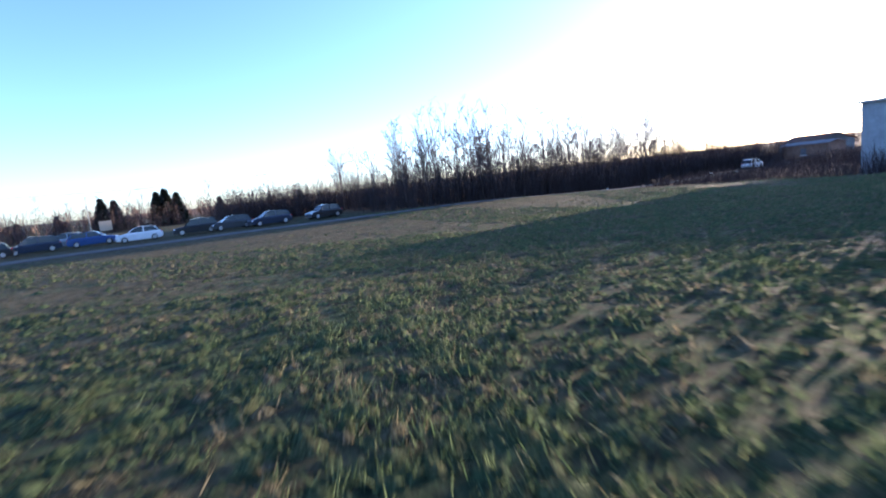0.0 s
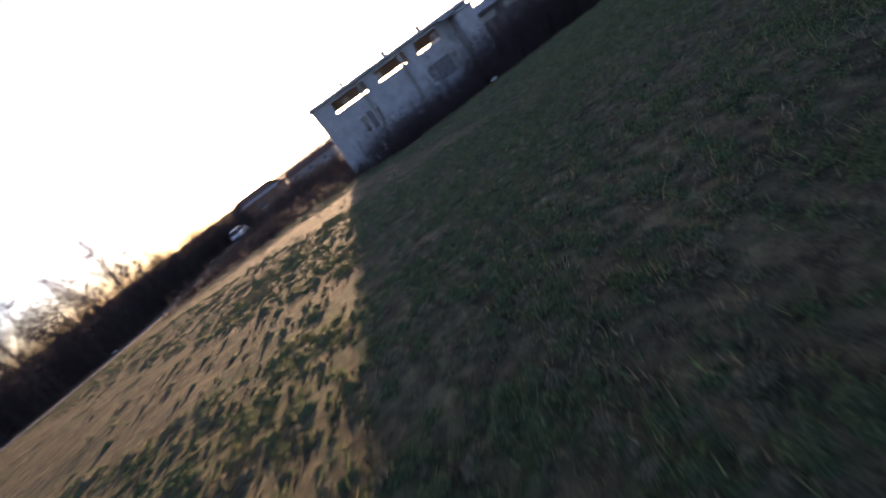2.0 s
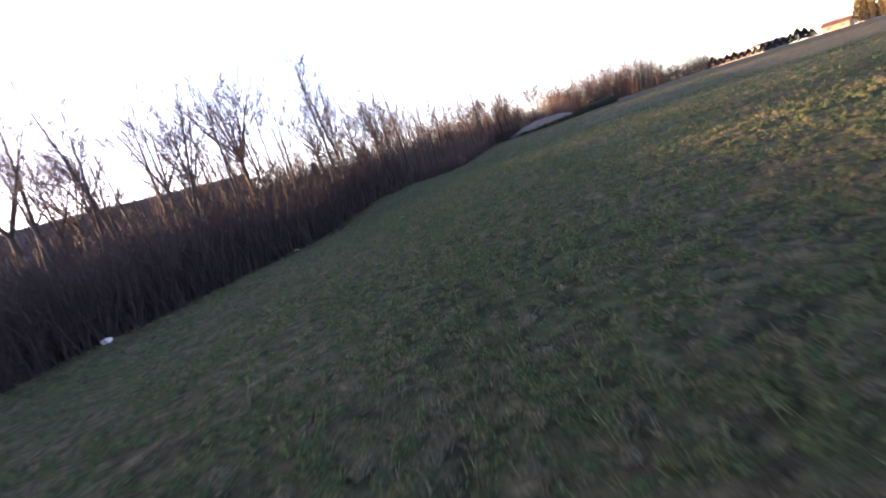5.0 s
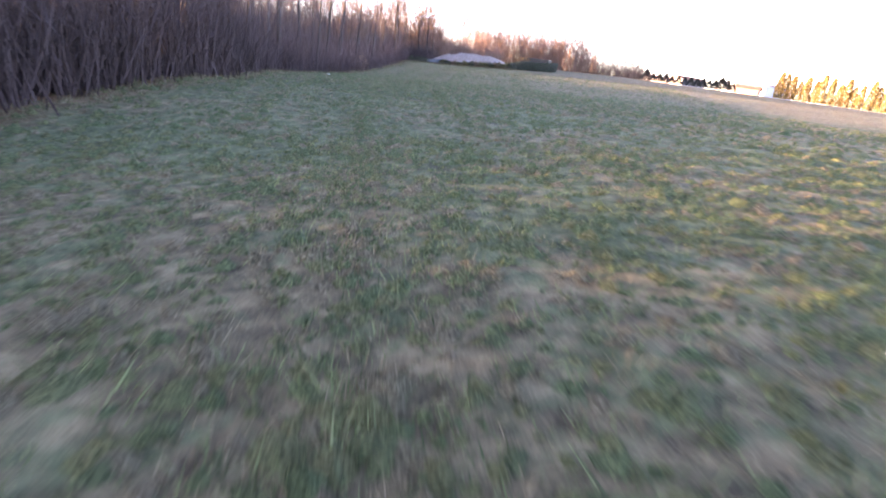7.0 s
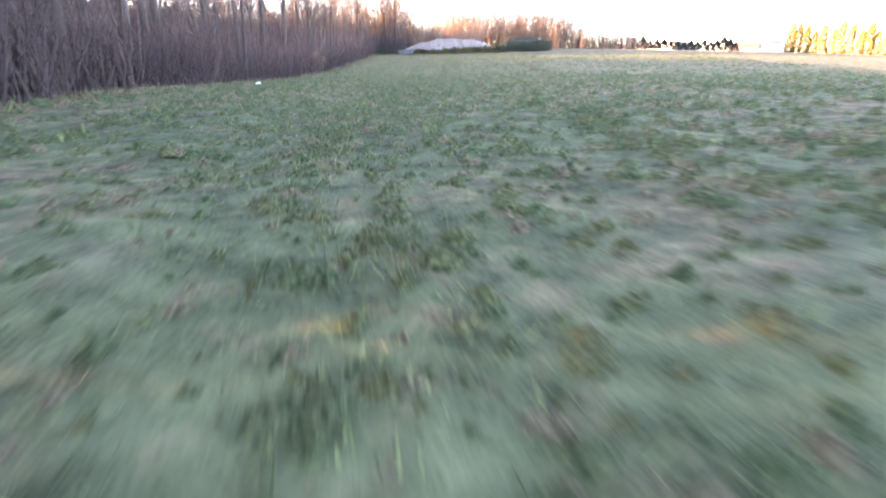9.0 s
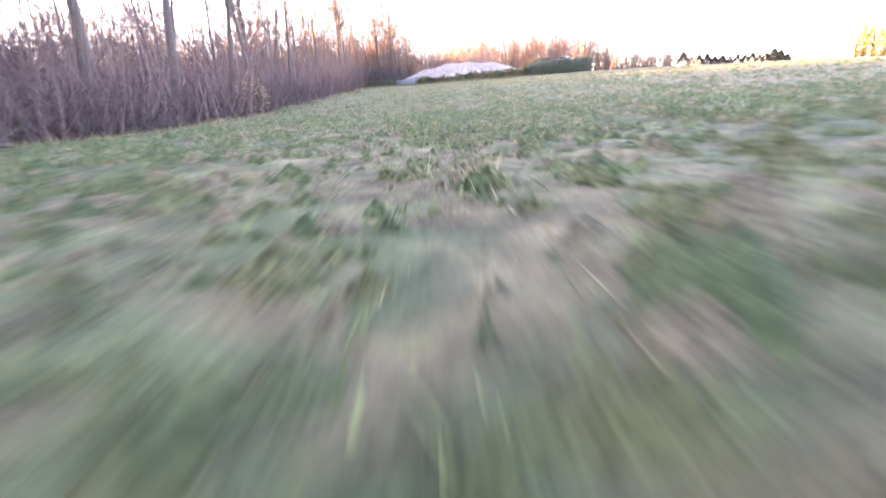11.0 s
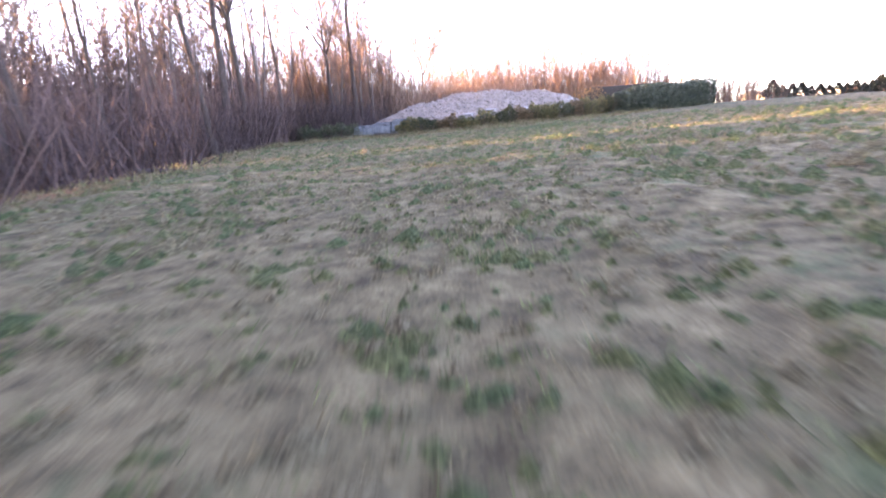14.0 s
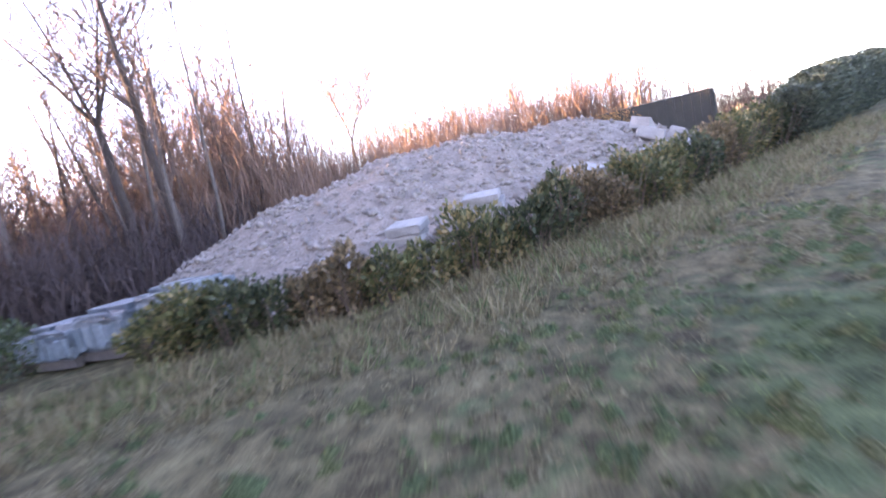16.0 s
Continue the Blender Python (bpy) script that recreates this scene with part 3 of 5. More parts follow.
brushwood("deep_wood", "low bare wood closing the view to the west", far_west, 70, 3.0, 5.2, 5, 5.0, PURPLE, 0.15)

# ---- more materials ----
CONCRETE = rough_mat("weathered_concrete", (0.17, 0.175, 0.185), (0.37, 0.38, 0.40), 0.9, 0.9, bump=0.4, fine=25)
CONCRETE_PALE = rough_mat("pale_concrete", (0.13, 0.127, 0.122), (0.29, 0.282, 0.27), 2.0, 0.85, bump=0.3, fine=40)
SOOT = rough_mat("boarding", (0.07, 0.07, 0.075), (0.16, 0.155, 0.16), 2.5, 0.85, bump=0.2)
RUST = rough_mat("rusty_sheet", (0.12, 0.06, 0.04), (0.28, 0.17, 0.11), 1.5, 0.8, bump=0.3)
DULL_RENDER = rough_mat("dull_render", (0.045, 0.040, 0.040), (0.15, 0.135, 0.125), 0.7, 0.9, bump=0.4, fine=20)
SHEET_ROOF = rough_mat("pale_sheet_roof", (0.26, 0.29, 0.33), (0.42, 0.46, 0.51), 0.7, 0.55, bump=0.2, stretch=(1, 4, 1))
PALE_GLAZING = rough_mat("dull_pale_glazing", (0.10, 0.11, 0.115), (0.26, 0.27, 0.27), 1.2, 0.3, bump=0.1)
HALL_CLADDING = rough_mat("brown_cladding", (0.055, 0.045, 0.042), (0.12, 0.10, 0.092), 0.5, 0.85, bump=0.2, fine=12)
ROOFING = rough_mat("grey_roofing", (0.20, 0.21, 0.23), (0.36, 0.38, 0.41), 0.7, 0.7, bump=0.2)
WHITE_PAINT = rough_mat("white_paint", (0.62, 0.62, 0.60), (0.80, 0.80, 0.78), 3.0, 0.6, bump=0.1)
BLUE_PAINT = rough_mat("blue_spray_paint", (0.04, 0.07, 0.22), (0.10, 0.16, 0.42), 5.0, 0.6, bump=0)
ASPHALT = rough_mat("asphalt", (0.045, 0.043, 0.042), (0.095, 0.091, 0.088), 1.2, 0.9, bump=0.4, fine=120)
GRAVEL = rough_mat("gravel", (0.085, 0.070, 0.060), (0.28, 0.235, 0.203), 3.0, 0.95, bump=1.0, dist=0.07, fine=17)
STONE = rough_mat("crushed_stone", (0.07, 0.062, 0.056), (0.31, 0.272, 0.242), 4.0, 0.9, bump=0.4)
FILM = rough_mat("pallet_film", (0.025, 0.042, 0.055), (0.13, 0.165, 0.185), 5.0, 0.35, bump=0.6, dist=0.03, fine=14)
FILM_PALE = rough_mat("pale_film", (0.05, 0.08, 0.095), (0.17, 0.215, 0.24), 6.0, 0.35, bump=0.6, dist=0.02, fine=20)
DARK_GREEN = rough_mat("dark_green_sheet", (0.006, 0.007, 0.005), (0.016, 0.018, 0.014), 1.5, 0.7, bump=0.2)
BEIGE = rough_mat("beige_cladding", (0.34, 0.29, 0.22), (0.46, 0.40, 0.31), 0.2, 0.7, bump=0)
BLUISH = rough_mat("pale_blue_cladding", (0.26, 0.30, 0.36), (0.38, 0.43, 0.49), 0.2, 0.6, bump=0)
BRICKISH = rough_mat("reddish_render", (0.24, 0.13, 0.09), (0.36, 0.21, 0.15), 1.0, 0.85, bump=0.2)
TILE = rough_mat("brown_tiles", (0.14, 0.07, 0.05), (0.28, 0.15, 0.11), 1.0, 0.85, bump=0.3)


def leaf_mat(name, a, b, c, share=0.35, rough=0.6):
    ma, nt, bs = shader(name, rough)
    geo = nt.nodes.new("ShaderNodeNewGeometry")
    add = nt.nodes.new("ShaderNodeMath")
    add.operation = "MULTIPLY_ADD"
    nt.links.new(noise_of(nt, 2.2, 3.0), add.inputs[0])
    add.inputs[1].default_value = 0.9
    sub = nt.nodes.new("ShaderNodeMath")
    sub.operation = "MULTIPLY_ADD"
    nt.links.new(geo.outputs["Random Per Island"], sub.inputs[0])
    sub.inputs[1].default_value, sub.inputs[2].default_value = 0.5, -0.2
    nt.links.new(sub.outputs[0], add.inputs[2])
    col = ramp(nt, add.outputs[0], ((0.15, a), (0.5, b), (0.85, c)))
    nt.links.new(col, bs.inputs["Base Color"])
    tr = node(nt, "ShaderNodeBsdfTranslucent")
    nt.links.new(col, tr.inputs["Color"])
    mx = node(nt, "ShaderNodeMixShader", Fac=share)
    nt.links.new(bs.outputs[0], mx.inputs[1])
    nt.links.new(tr.outputs[0], mx.inputs[2])
    nt.links.new(mx.outputs[0], nt.nodes["Material Output"].inputs["Surface"])
    return ma


LAUREL = leaf_mat("hedge_leaves", (0.014, 0.024, 0.010), (0.075, 0.092, 0.034), (0.27, 0.185, 0.085))
LAUREL_DARK = leaf_mat("dark_hedge_leaves", (0.010, 0.018, 0.009), (0.035, 0.052, 0.022), (0.11, 0.10, 0.045))
LAUREL_RUSSET = leaf_mat("russet_hedge_leaves", (0.04, 0.034, 0.018), (0.115, 0.085, 0.045), (0.27, 0.18, 0.10))
THUJA = leaf_mat("thuja_sprays", (0.02, 0.034, 0.026), (0.055, 0.082, 0.058), (0.11, 0.14, 0.10), 0.2)
FIR = leaf_mat("fir_needles", (0.006, 0.011, 0.008), (0.014, 0.022, 0.014), (0.025, 0.034, 0.02), 0.15)
LARCH = leaf_mat("golden_sprays", (0.13, 0.10, 0.035), (0.22, 0.165, 0.06), (0.32, 0.24, 0.10), 0.4)
DEADLEAF = leaf_mat("withered_leaves", (0.16, 0.11, 0.07), (0.26, 0.19, 0.12), (0.36, 0.28, 0.19), 0.4)
RUSTLEAF = leaf_mat("russet_leaves", (0.20, 0.09, 0.03), (0.32, 0.16, 0.05), (0.42, 0.24, 0.09), 0.4)
IVY = leaf_mat("ivy_leaves", (0.010, 0.022, 0.010), (0.028, 0.05, 0.02), (0.06, 0.085, 0.035), 0.2, 0.45)


def leaves(name, points, ways, size, slim, material, seed):
    """Small pointed leaves: one at each point, lying across the way given."""
    rng = np.random.default_rng(seed)
    n = len(points)
    ways = ways / (np.linalg.norm(ways, axis=1, keepdims=True) + 1e-9)
    up = rng.normal(0, 1, (n, 3))
    side = np.cross(ways, up)
    side /= np.linalg.norm(side, axis=1, keepdims=True) + 1e-9
    ln = (size * rng.uniform(0.6, 1.4, n))[:, None]
    a, b = points, points + ways * ln
    m = points + ways * ln * 0.45
    bend = np.cross(side, ways) * ln * 0.12
    v = np.concatenate([a, m + side * ln * slim + bend, b, m - side * ln * slim + bend])
    i = np.arange(n)
    t = np.concatenate([np.stack([i, i + n, i + 2 * n], 1), np.stack([i, i + 2 * n, i + 3 * n], 1)])
    return tri_mesh(name, v, t, material)


# ---- road along the south wood ----
def build_road():
    xs = np.linspace(-120, 140, 131)
    mid = lane_y(xs)
    v, f = [], []
    for x, y in zip(xs, mid):
        for k, dz in ((-1.55, 0.0), (-1.4, 0.05), (1.4, 0.05), (1.55, 0.0)):
            v.append((x, y + k, gz(x, y) + dz))
    for i in range(len(xs) - 1):
        for k in range(3):
            a = i * 4 + k
            f.append((a, a + 4, a + 5, a + 1))
    tagged(new("road", mesh_of("road", v, f, ASPHALT, True)), "narrow grey asphalt lane beside the south wood", "road", kind="structure")


build_road()


# ---- ruined building behind the scrub ----
def ruin():
    t = empty("ruined_building", pose(-14, -18, -2.6), "derelict two-storey concrete building with open window bands", "building")

    def wall(name, pieces, mat, label=""):
        bm = bmesh.new()
        for p in pieces:
            box(bm, *p)
        return part(name, bm, mat, t, label)

    # main block: 18.5 m long to the south, floor levels at 0.4, 3.4 and 6.4 above its foot
    for y, z, ln, h in ((-9.6, 1.4, 19.2, 2.8), (-9.6, 5.4, 19.2, 1.4), (-1.6, 3.75, 3.2, 1.9), (-10.1, 3.75, 6.2, 1.9), (-17.3, 3.75, 3.8, 1.9)):
        wall("wall_panel", [(-0.15, y, z, 0.3, ln, h)], CONCRETE)
    for y, ln in ((-1.95, 3.9), (-7.3, 1.2), (-12.3, 1.4), (-18.1, 2.2)):
        wall("upper_pier", [(-0.15, y, 6.9, 0.3, ln, 1.6)], CONCRETE)
    for y in (-4.3, -8.4, -11.2, -15.4):
        wall("mullion", [(-0.12, y, 6.6, 0.1, 0.09, 1.0), (-0.12, y - 0.35, 6.6, 0.08, 0.06, 1.0)], WHITE_PAINT, "white remains of a window frame")
    wall("lintel", [(-0.15, -9.6, 7.6, 0.28, 19.1, 0.36)], CONCRETE)
    wall("back_wall", [(-8.0, -9.6, 3.1, 0.3, 19.2, 6.2), (-8.0, -9.6, 7.29, 0.3, 19.2, 1.02)] + [(-8.0, y, 6.49, 0.3, ln, 0.58) for y, ln in ((-1.2, 2.4), (-7.0, 0.6), (-12.4, 0.8), (-18.4, 1.6))], CONCRETE)
    wall("side_wall", [(-4.0, -19.0, 3.9, 7.7, 0.3, 7.8)], CONCRETE)
    wall("side_wall", [(-4.0, 0.0, 3.9, 7.7, 0.3, 7.8)], CONCRETE)
    wall("floor_slab", [(-4.1, -9.5, 6.1, 7.5, 18.6, 0.22)], CONCRETE)
    wall("roof", [(-3.95, -9.6, 7.9, 8.9, 19.6, 0.24)], ROOFING, "flat overhanging roof slab")
    for y in (-5.2, -9.6, -15.0):
        wall("roof_vent", [(-1.2, y, 8.3, 0.45, 0.45, 0.5), (-1.2, y, 8.58, 0.6, 0.6, 0.08)], CONCRETE)
    wall("boarding", [(-0.12, -5.1, 3.75, 0.08, 2.3, 1.88)], SOOT, "grey boards over the lower window band")
    wall("boarding", [(-0.12, -14.3, 3.75, 0.08, 1.1, 1.88)], SOOT, "grey boards over the lower window band")
    for y in (-3.6, -6.6, -13.5, -15.1):
        wall("window", [(-0.08, y, 3.75, 0.08, 0.05, 1.8), (-0.08, y - 0.36, 3.75, 0.08, 0.07, 1.8), (-0.08, y + 0.36, 3.75, 0.08, 0.07, 1.8),
                        (-0.08, y, 2.86, 0.08, 0.7, 0.07), (-0.08, y, 4.64, 0.08, 0.7, 0.07), (-0.08, y, 3.95, 0.08, 0.7, 0.05), (-0.08, y, 3.4, 0.08, 0.7, 0.05)], WHITE_PAINT, "white window frame")
    # stair tower with a slanting canopy at the north end
    wall("stair_tower", [(0.9, -1.05, 3.6, 2.2, 2.0, 7.2), (0.9, -1.05, 7.3, 2.5, 2.3, 0.18)], CONCRETE, "pale stair tower")
    bm = box(bmesh.new(), 1.5, -2.7, 7.55, 2.6, 1.6, 0.18, 0.03)
    bmesh.ops.rotate(bm, verts=bm.verts, cent=(1.5, -2.7, 7.55), matrix=Matrix.Rotation(radians(9), 3, "Y"))
    part("canopy", bm, SOOT, t, "dark slanting canopy")
    for y in (-2.2, -8.6, -13.6):
        wall("pilaster", [(0.08, y, 3.8, 0.36, 0.36, 7.6)], CONCRETE_PALE)
    rng = random.Random(3)
    for k in range(7):
        y = -1.0 - k * 2.2
        wall("graffiti", [(0.04, y + rng.uniform(-0.3, 0.3), 1.0 + rng.uniform(-0.2, 0.5), 0.02, rng.uniform(0.5, 1.2), rng.uniform(0.25, 0.6))], BLUE_PAINT if k % 2 else WHITE_PAINT, "unreadable spray-painted bars")
    # low wing to the north
    w = empty("low_workshop", pose(-24, -20.0, -1.4), "long low workshop with a grey sheet roof behind the scrub", "building")
    n = 20.0
    for name, x in (("front_wall", 0), ("back_wall", -6)):
        part(name, box(bmesh.new(), x, n / 2, 2.2, 0.3, n, 6.0), DULL_RENDER, w)
    for y in (0.15, n - 0.15):
        part("end_wall", box(bmesh.new(), -3, y, 2.2, 5.7, 0.3, 6.0), DULL_RENDER, w)
    bm = bmesh.new()
    v = [bm.verts.new(p) for p in ((0.7, -0.5, 5.15), (0.7, n + 0.5, 5.15), (-3, n + 0.5, 6.15), (-3, -0.5, 6.15), (-6.7, -0.5, 5.15), (-6.7, n + 0.5, 5.15))]
    bm.faces.new((v[0], v[1], v[2], v[3]))
    bm.faces.new((v[3], v[2], v[5], v[4]))
    bmesh.ops.solidify(bm, geom=bm.faces[:], thickness=0.12)
    part("roof", bm, SHEET_ROOF, w, "pale blue-grey sheet roof")
    for k in range(11):
        bm = box(bmesh.new(), 0, 0, 0, 3.75, 0.05, 0.06)
        bmesh.ops.transform(bm, matrix=Matrix.Translation((-1.15, 0.2 + k * (n - 0.4) / 10, 5.70)) @ Matrix.Rotation(math.atan2(1.0, 3.7), 4, "Y"), verts=bm.verts)
        part("roof_seam", bm, SHEET_ROOF, w)
    for k in range(5):
        part("window_band", box(bmesh.new(), 0.17, 2.4 + k * 3.8, 4.2, 0.06, 2.4, 0.75), PALE_GLAZING, w, "dull pale glazing band")
    part("gutter", box(bmesh.new(), 0.78, n / 2, 5.02, 0.14, n + 0.8, 0.14, 0.03), SOOT, w)


ruin()


def long_hall():
    """A tall industrial hall far behind the wood: front from (-80, 20) to (-55, 64)."""
    t = empty("industrial_hall", pose(-80, 20.2, gz(-65, 46) - 0.5, 0, 0, math.degrees(math.atan2(43.8, 25))), "long dull brown industrial hall behind the bare trees", "building")
    L, D, H = 50.4, 10.0, 10.1 - gz(-65, 46) + 0.1
    part("front_wall", box(bmesh.new(), L / 2, 0.15, H / 2, L, 0.3, H), HALL_CLADDING, t)
    part("back_wall", box(bmesh.new(), L / 2, D - 0.15, H / 2, L, 0.3, H), HALL_CLADDING, t)
    for x in (0.15, L - 0.15):
        part("end_wall", box(bmesh.new(), x, D / 2, H / 2, 0.3, D - 0.62, H), HALL_CLADDING, t)
    part("roof", box(bmesh.new(), L / 2, D / 2, H + 0.18, L + 0.5, D + 0.5, 0.32, 0.04), SOOT, t, "flat dark roof edge")
    for k in range(8):
        part("pilaster", box(bmesh.new(), 0.5 + k * (L - 1) / 7, -0.1, H / 2, 0.4, 0.22, H - 0.1, 0.02), HALL_CLADDING, t)
    for k in range(7):
        part("window_band", box(bmesh.new(), 3.3 + k * (L - 1) / 7, -0.02, H * 0.62, 3.6, 0.1, 1.2, 0.02), FILM, t, "dull glazing band")


long_hall()
rt = random.Random(14)
for k in range(16):
    plant(rt, LEAN_ONES[(1, 3, 4)[k % 3]], rt.uniform(-11.5, -3.5), -19.5 - 15 * (k + rt.random()) / 16 if k < 11 else rt.uniform(-18, -5), rt.uniform(0.36, 0.55), "thin bare sapling in front of the ruined building", "saplings by the ruin")


# ---- sheds and far houses on the west bank ----
def gable_house(name, m, w, d, h, rise, wall_mat, roof_mat, label, windows=2):
    t = empty(name, m, label, "building")
    bm = bmesh.new()
    for x, y, sx, sy in ((0, d / 2, w, 0.25), (0, -d / 2, w, 0.25), (w / 2, 0, 0.25, d - 0.25), (-w / 2, 0, 0.25, d - 0.25)):
        box(bm, x, y, h / 2 - 0.4, sx, sy, h + 0.8)
    part("wall", bm, wall_mat, t)
    bm = bmesh.new()
    v = [bm.verts.new(p) for p in ((-w / 2 - 0.5, -d / 2 - 0.5, h - 0.1), (w / 2 + 0.5, -d / 2 - 0.5, h - 0.1), (w / 2 + 0.5, 0, h + rise), (-w / 2 - 0.5, 0, h + rise),
                                   (w / 2 + 0.5, d / 2 + 0.5, h - 0.1), (-w / 2 - 0.5, d / 2 + 0.5, h - 0.1))]
    bm.faces.new((v[0], v[1], v[2], v[3]))
    bm.faces.new((v[3], v[2], v[4], v[5]))
    bmesh.ops.solidify(bm, geom=bm.faces[:], thickness=0.18)
    part("roof", bm, roof_mat, t)
    for sx in (-1, 1):
        bm = bmesh.new()
        a = [bm.verts.new(p) for p in ((sx * w / 2, -d / 2, h - 0.1), (sx * w / 2, d / 2, h - 0.1), (sx * w / 2, 0, h + rise - 0.15))]
        bm.faces.new(a)
        bmesh.ops.solidify(bm, geom=bm.faces[:], thickness=0.2)
        part("gable", bm, wall_mat, t)
    for sx in (-1, 1):
        for k in range(windows):
            x = (k + 0.5) / windows * w - w / 2
            p = part("window", box(bmesh.new(), x, sx * (d / 2 + 0.11), h * 0.55, 1.1, 0.08, 1.2, 0.02), SOOT, t)
            part("frame", box(bmesh.new(), x, sx * (d / 2 + 0.12), h * 0.55 - 0.66, 1.3, 0.12, 0.1), WHITE_PAINT, p)
    return t


gable_house("shed", pose(-60, -58, gz(-60, -58) - 0.2, 0, 0, 76), 8.5, 5, 3.1, 0.5, RUST, ROOFING, "brown plank shed with a nearly flat roof on the bank", 1)
gable_house("house", pose(-84, -66, gz(-84, -66), 0, 0, 60), 12, 8, 2.8, 1.6, CONCRETE_PALE, TILE, "low house with a shallow brown roof behind scrub", 3)
gable_house("house", pose(-98, -52, gz(-98, -52), 0, 0, 85), 14, 8, 2.6, 1.5, CONCRETE_PALE, TILE, "low house with a shallow brown roof behind scrub", 3)


# ---- parked cars ----
def paint(name, c, metal=0.4):
    ma, nt, bs = shader(name, 0.3, metal)
    d = noise_of(nt, 5.0, 3.0)
    nt.links.new(ramp(nt, d, ((0.3, tuple(v * 0.85 for v in c)), (0.7, c))), bs.inputs["Base Color"])
    bs.inputs["Coat Weight"].default_value = 0.6
    return ma


GLASS, nt_, bs_ = shader("car_glass", 0.06)
bs_.inputs["Base Color"].default_value = (0.02, 0.025, 0.03, 1)
TYRE = rough_mat("tyre_rubber", (0.012, 0.012, 0.012), (0.03, 0.03, 0.03), 8, 0.85, bump=0.1)
RIM = rough_mat("alloy", (0.35, 0.35, 0.36), (0.55, 0.55, 0.56), 6, 0.35, 0.8, bump=0)
LAMP_GLASS, nt_, bs_ = shader("lamp_glass", 0.12)
bs_.inputs["Base Color"].default_value = (0.75, 0.77, 0.8, 1)
RED_GLASS, nt_, bs_ = shader("red_lamp", 0.2)
bs_.inputs["Base Color"].default_value = (0.35, 0.02, 0.02, 1)


def loft(rings):
    bm = bmesh.new()
    rows = [[bm.verts.new(p) for p in r] for r in rings]
    for a, b in zip(rows, rows[1:]):
        for k in range(len(a)):
            bm.faces.new((a[k], a[(k + 1) % len(a)], b[(k + 1) % len(a)], b[k]))
    bm.faces.new(rows[0][::-1])
    bm.faces.new(rows[-1])
    bmesh.ops.recalc_face_normals(bm, faces=bm.faces)
    return bm


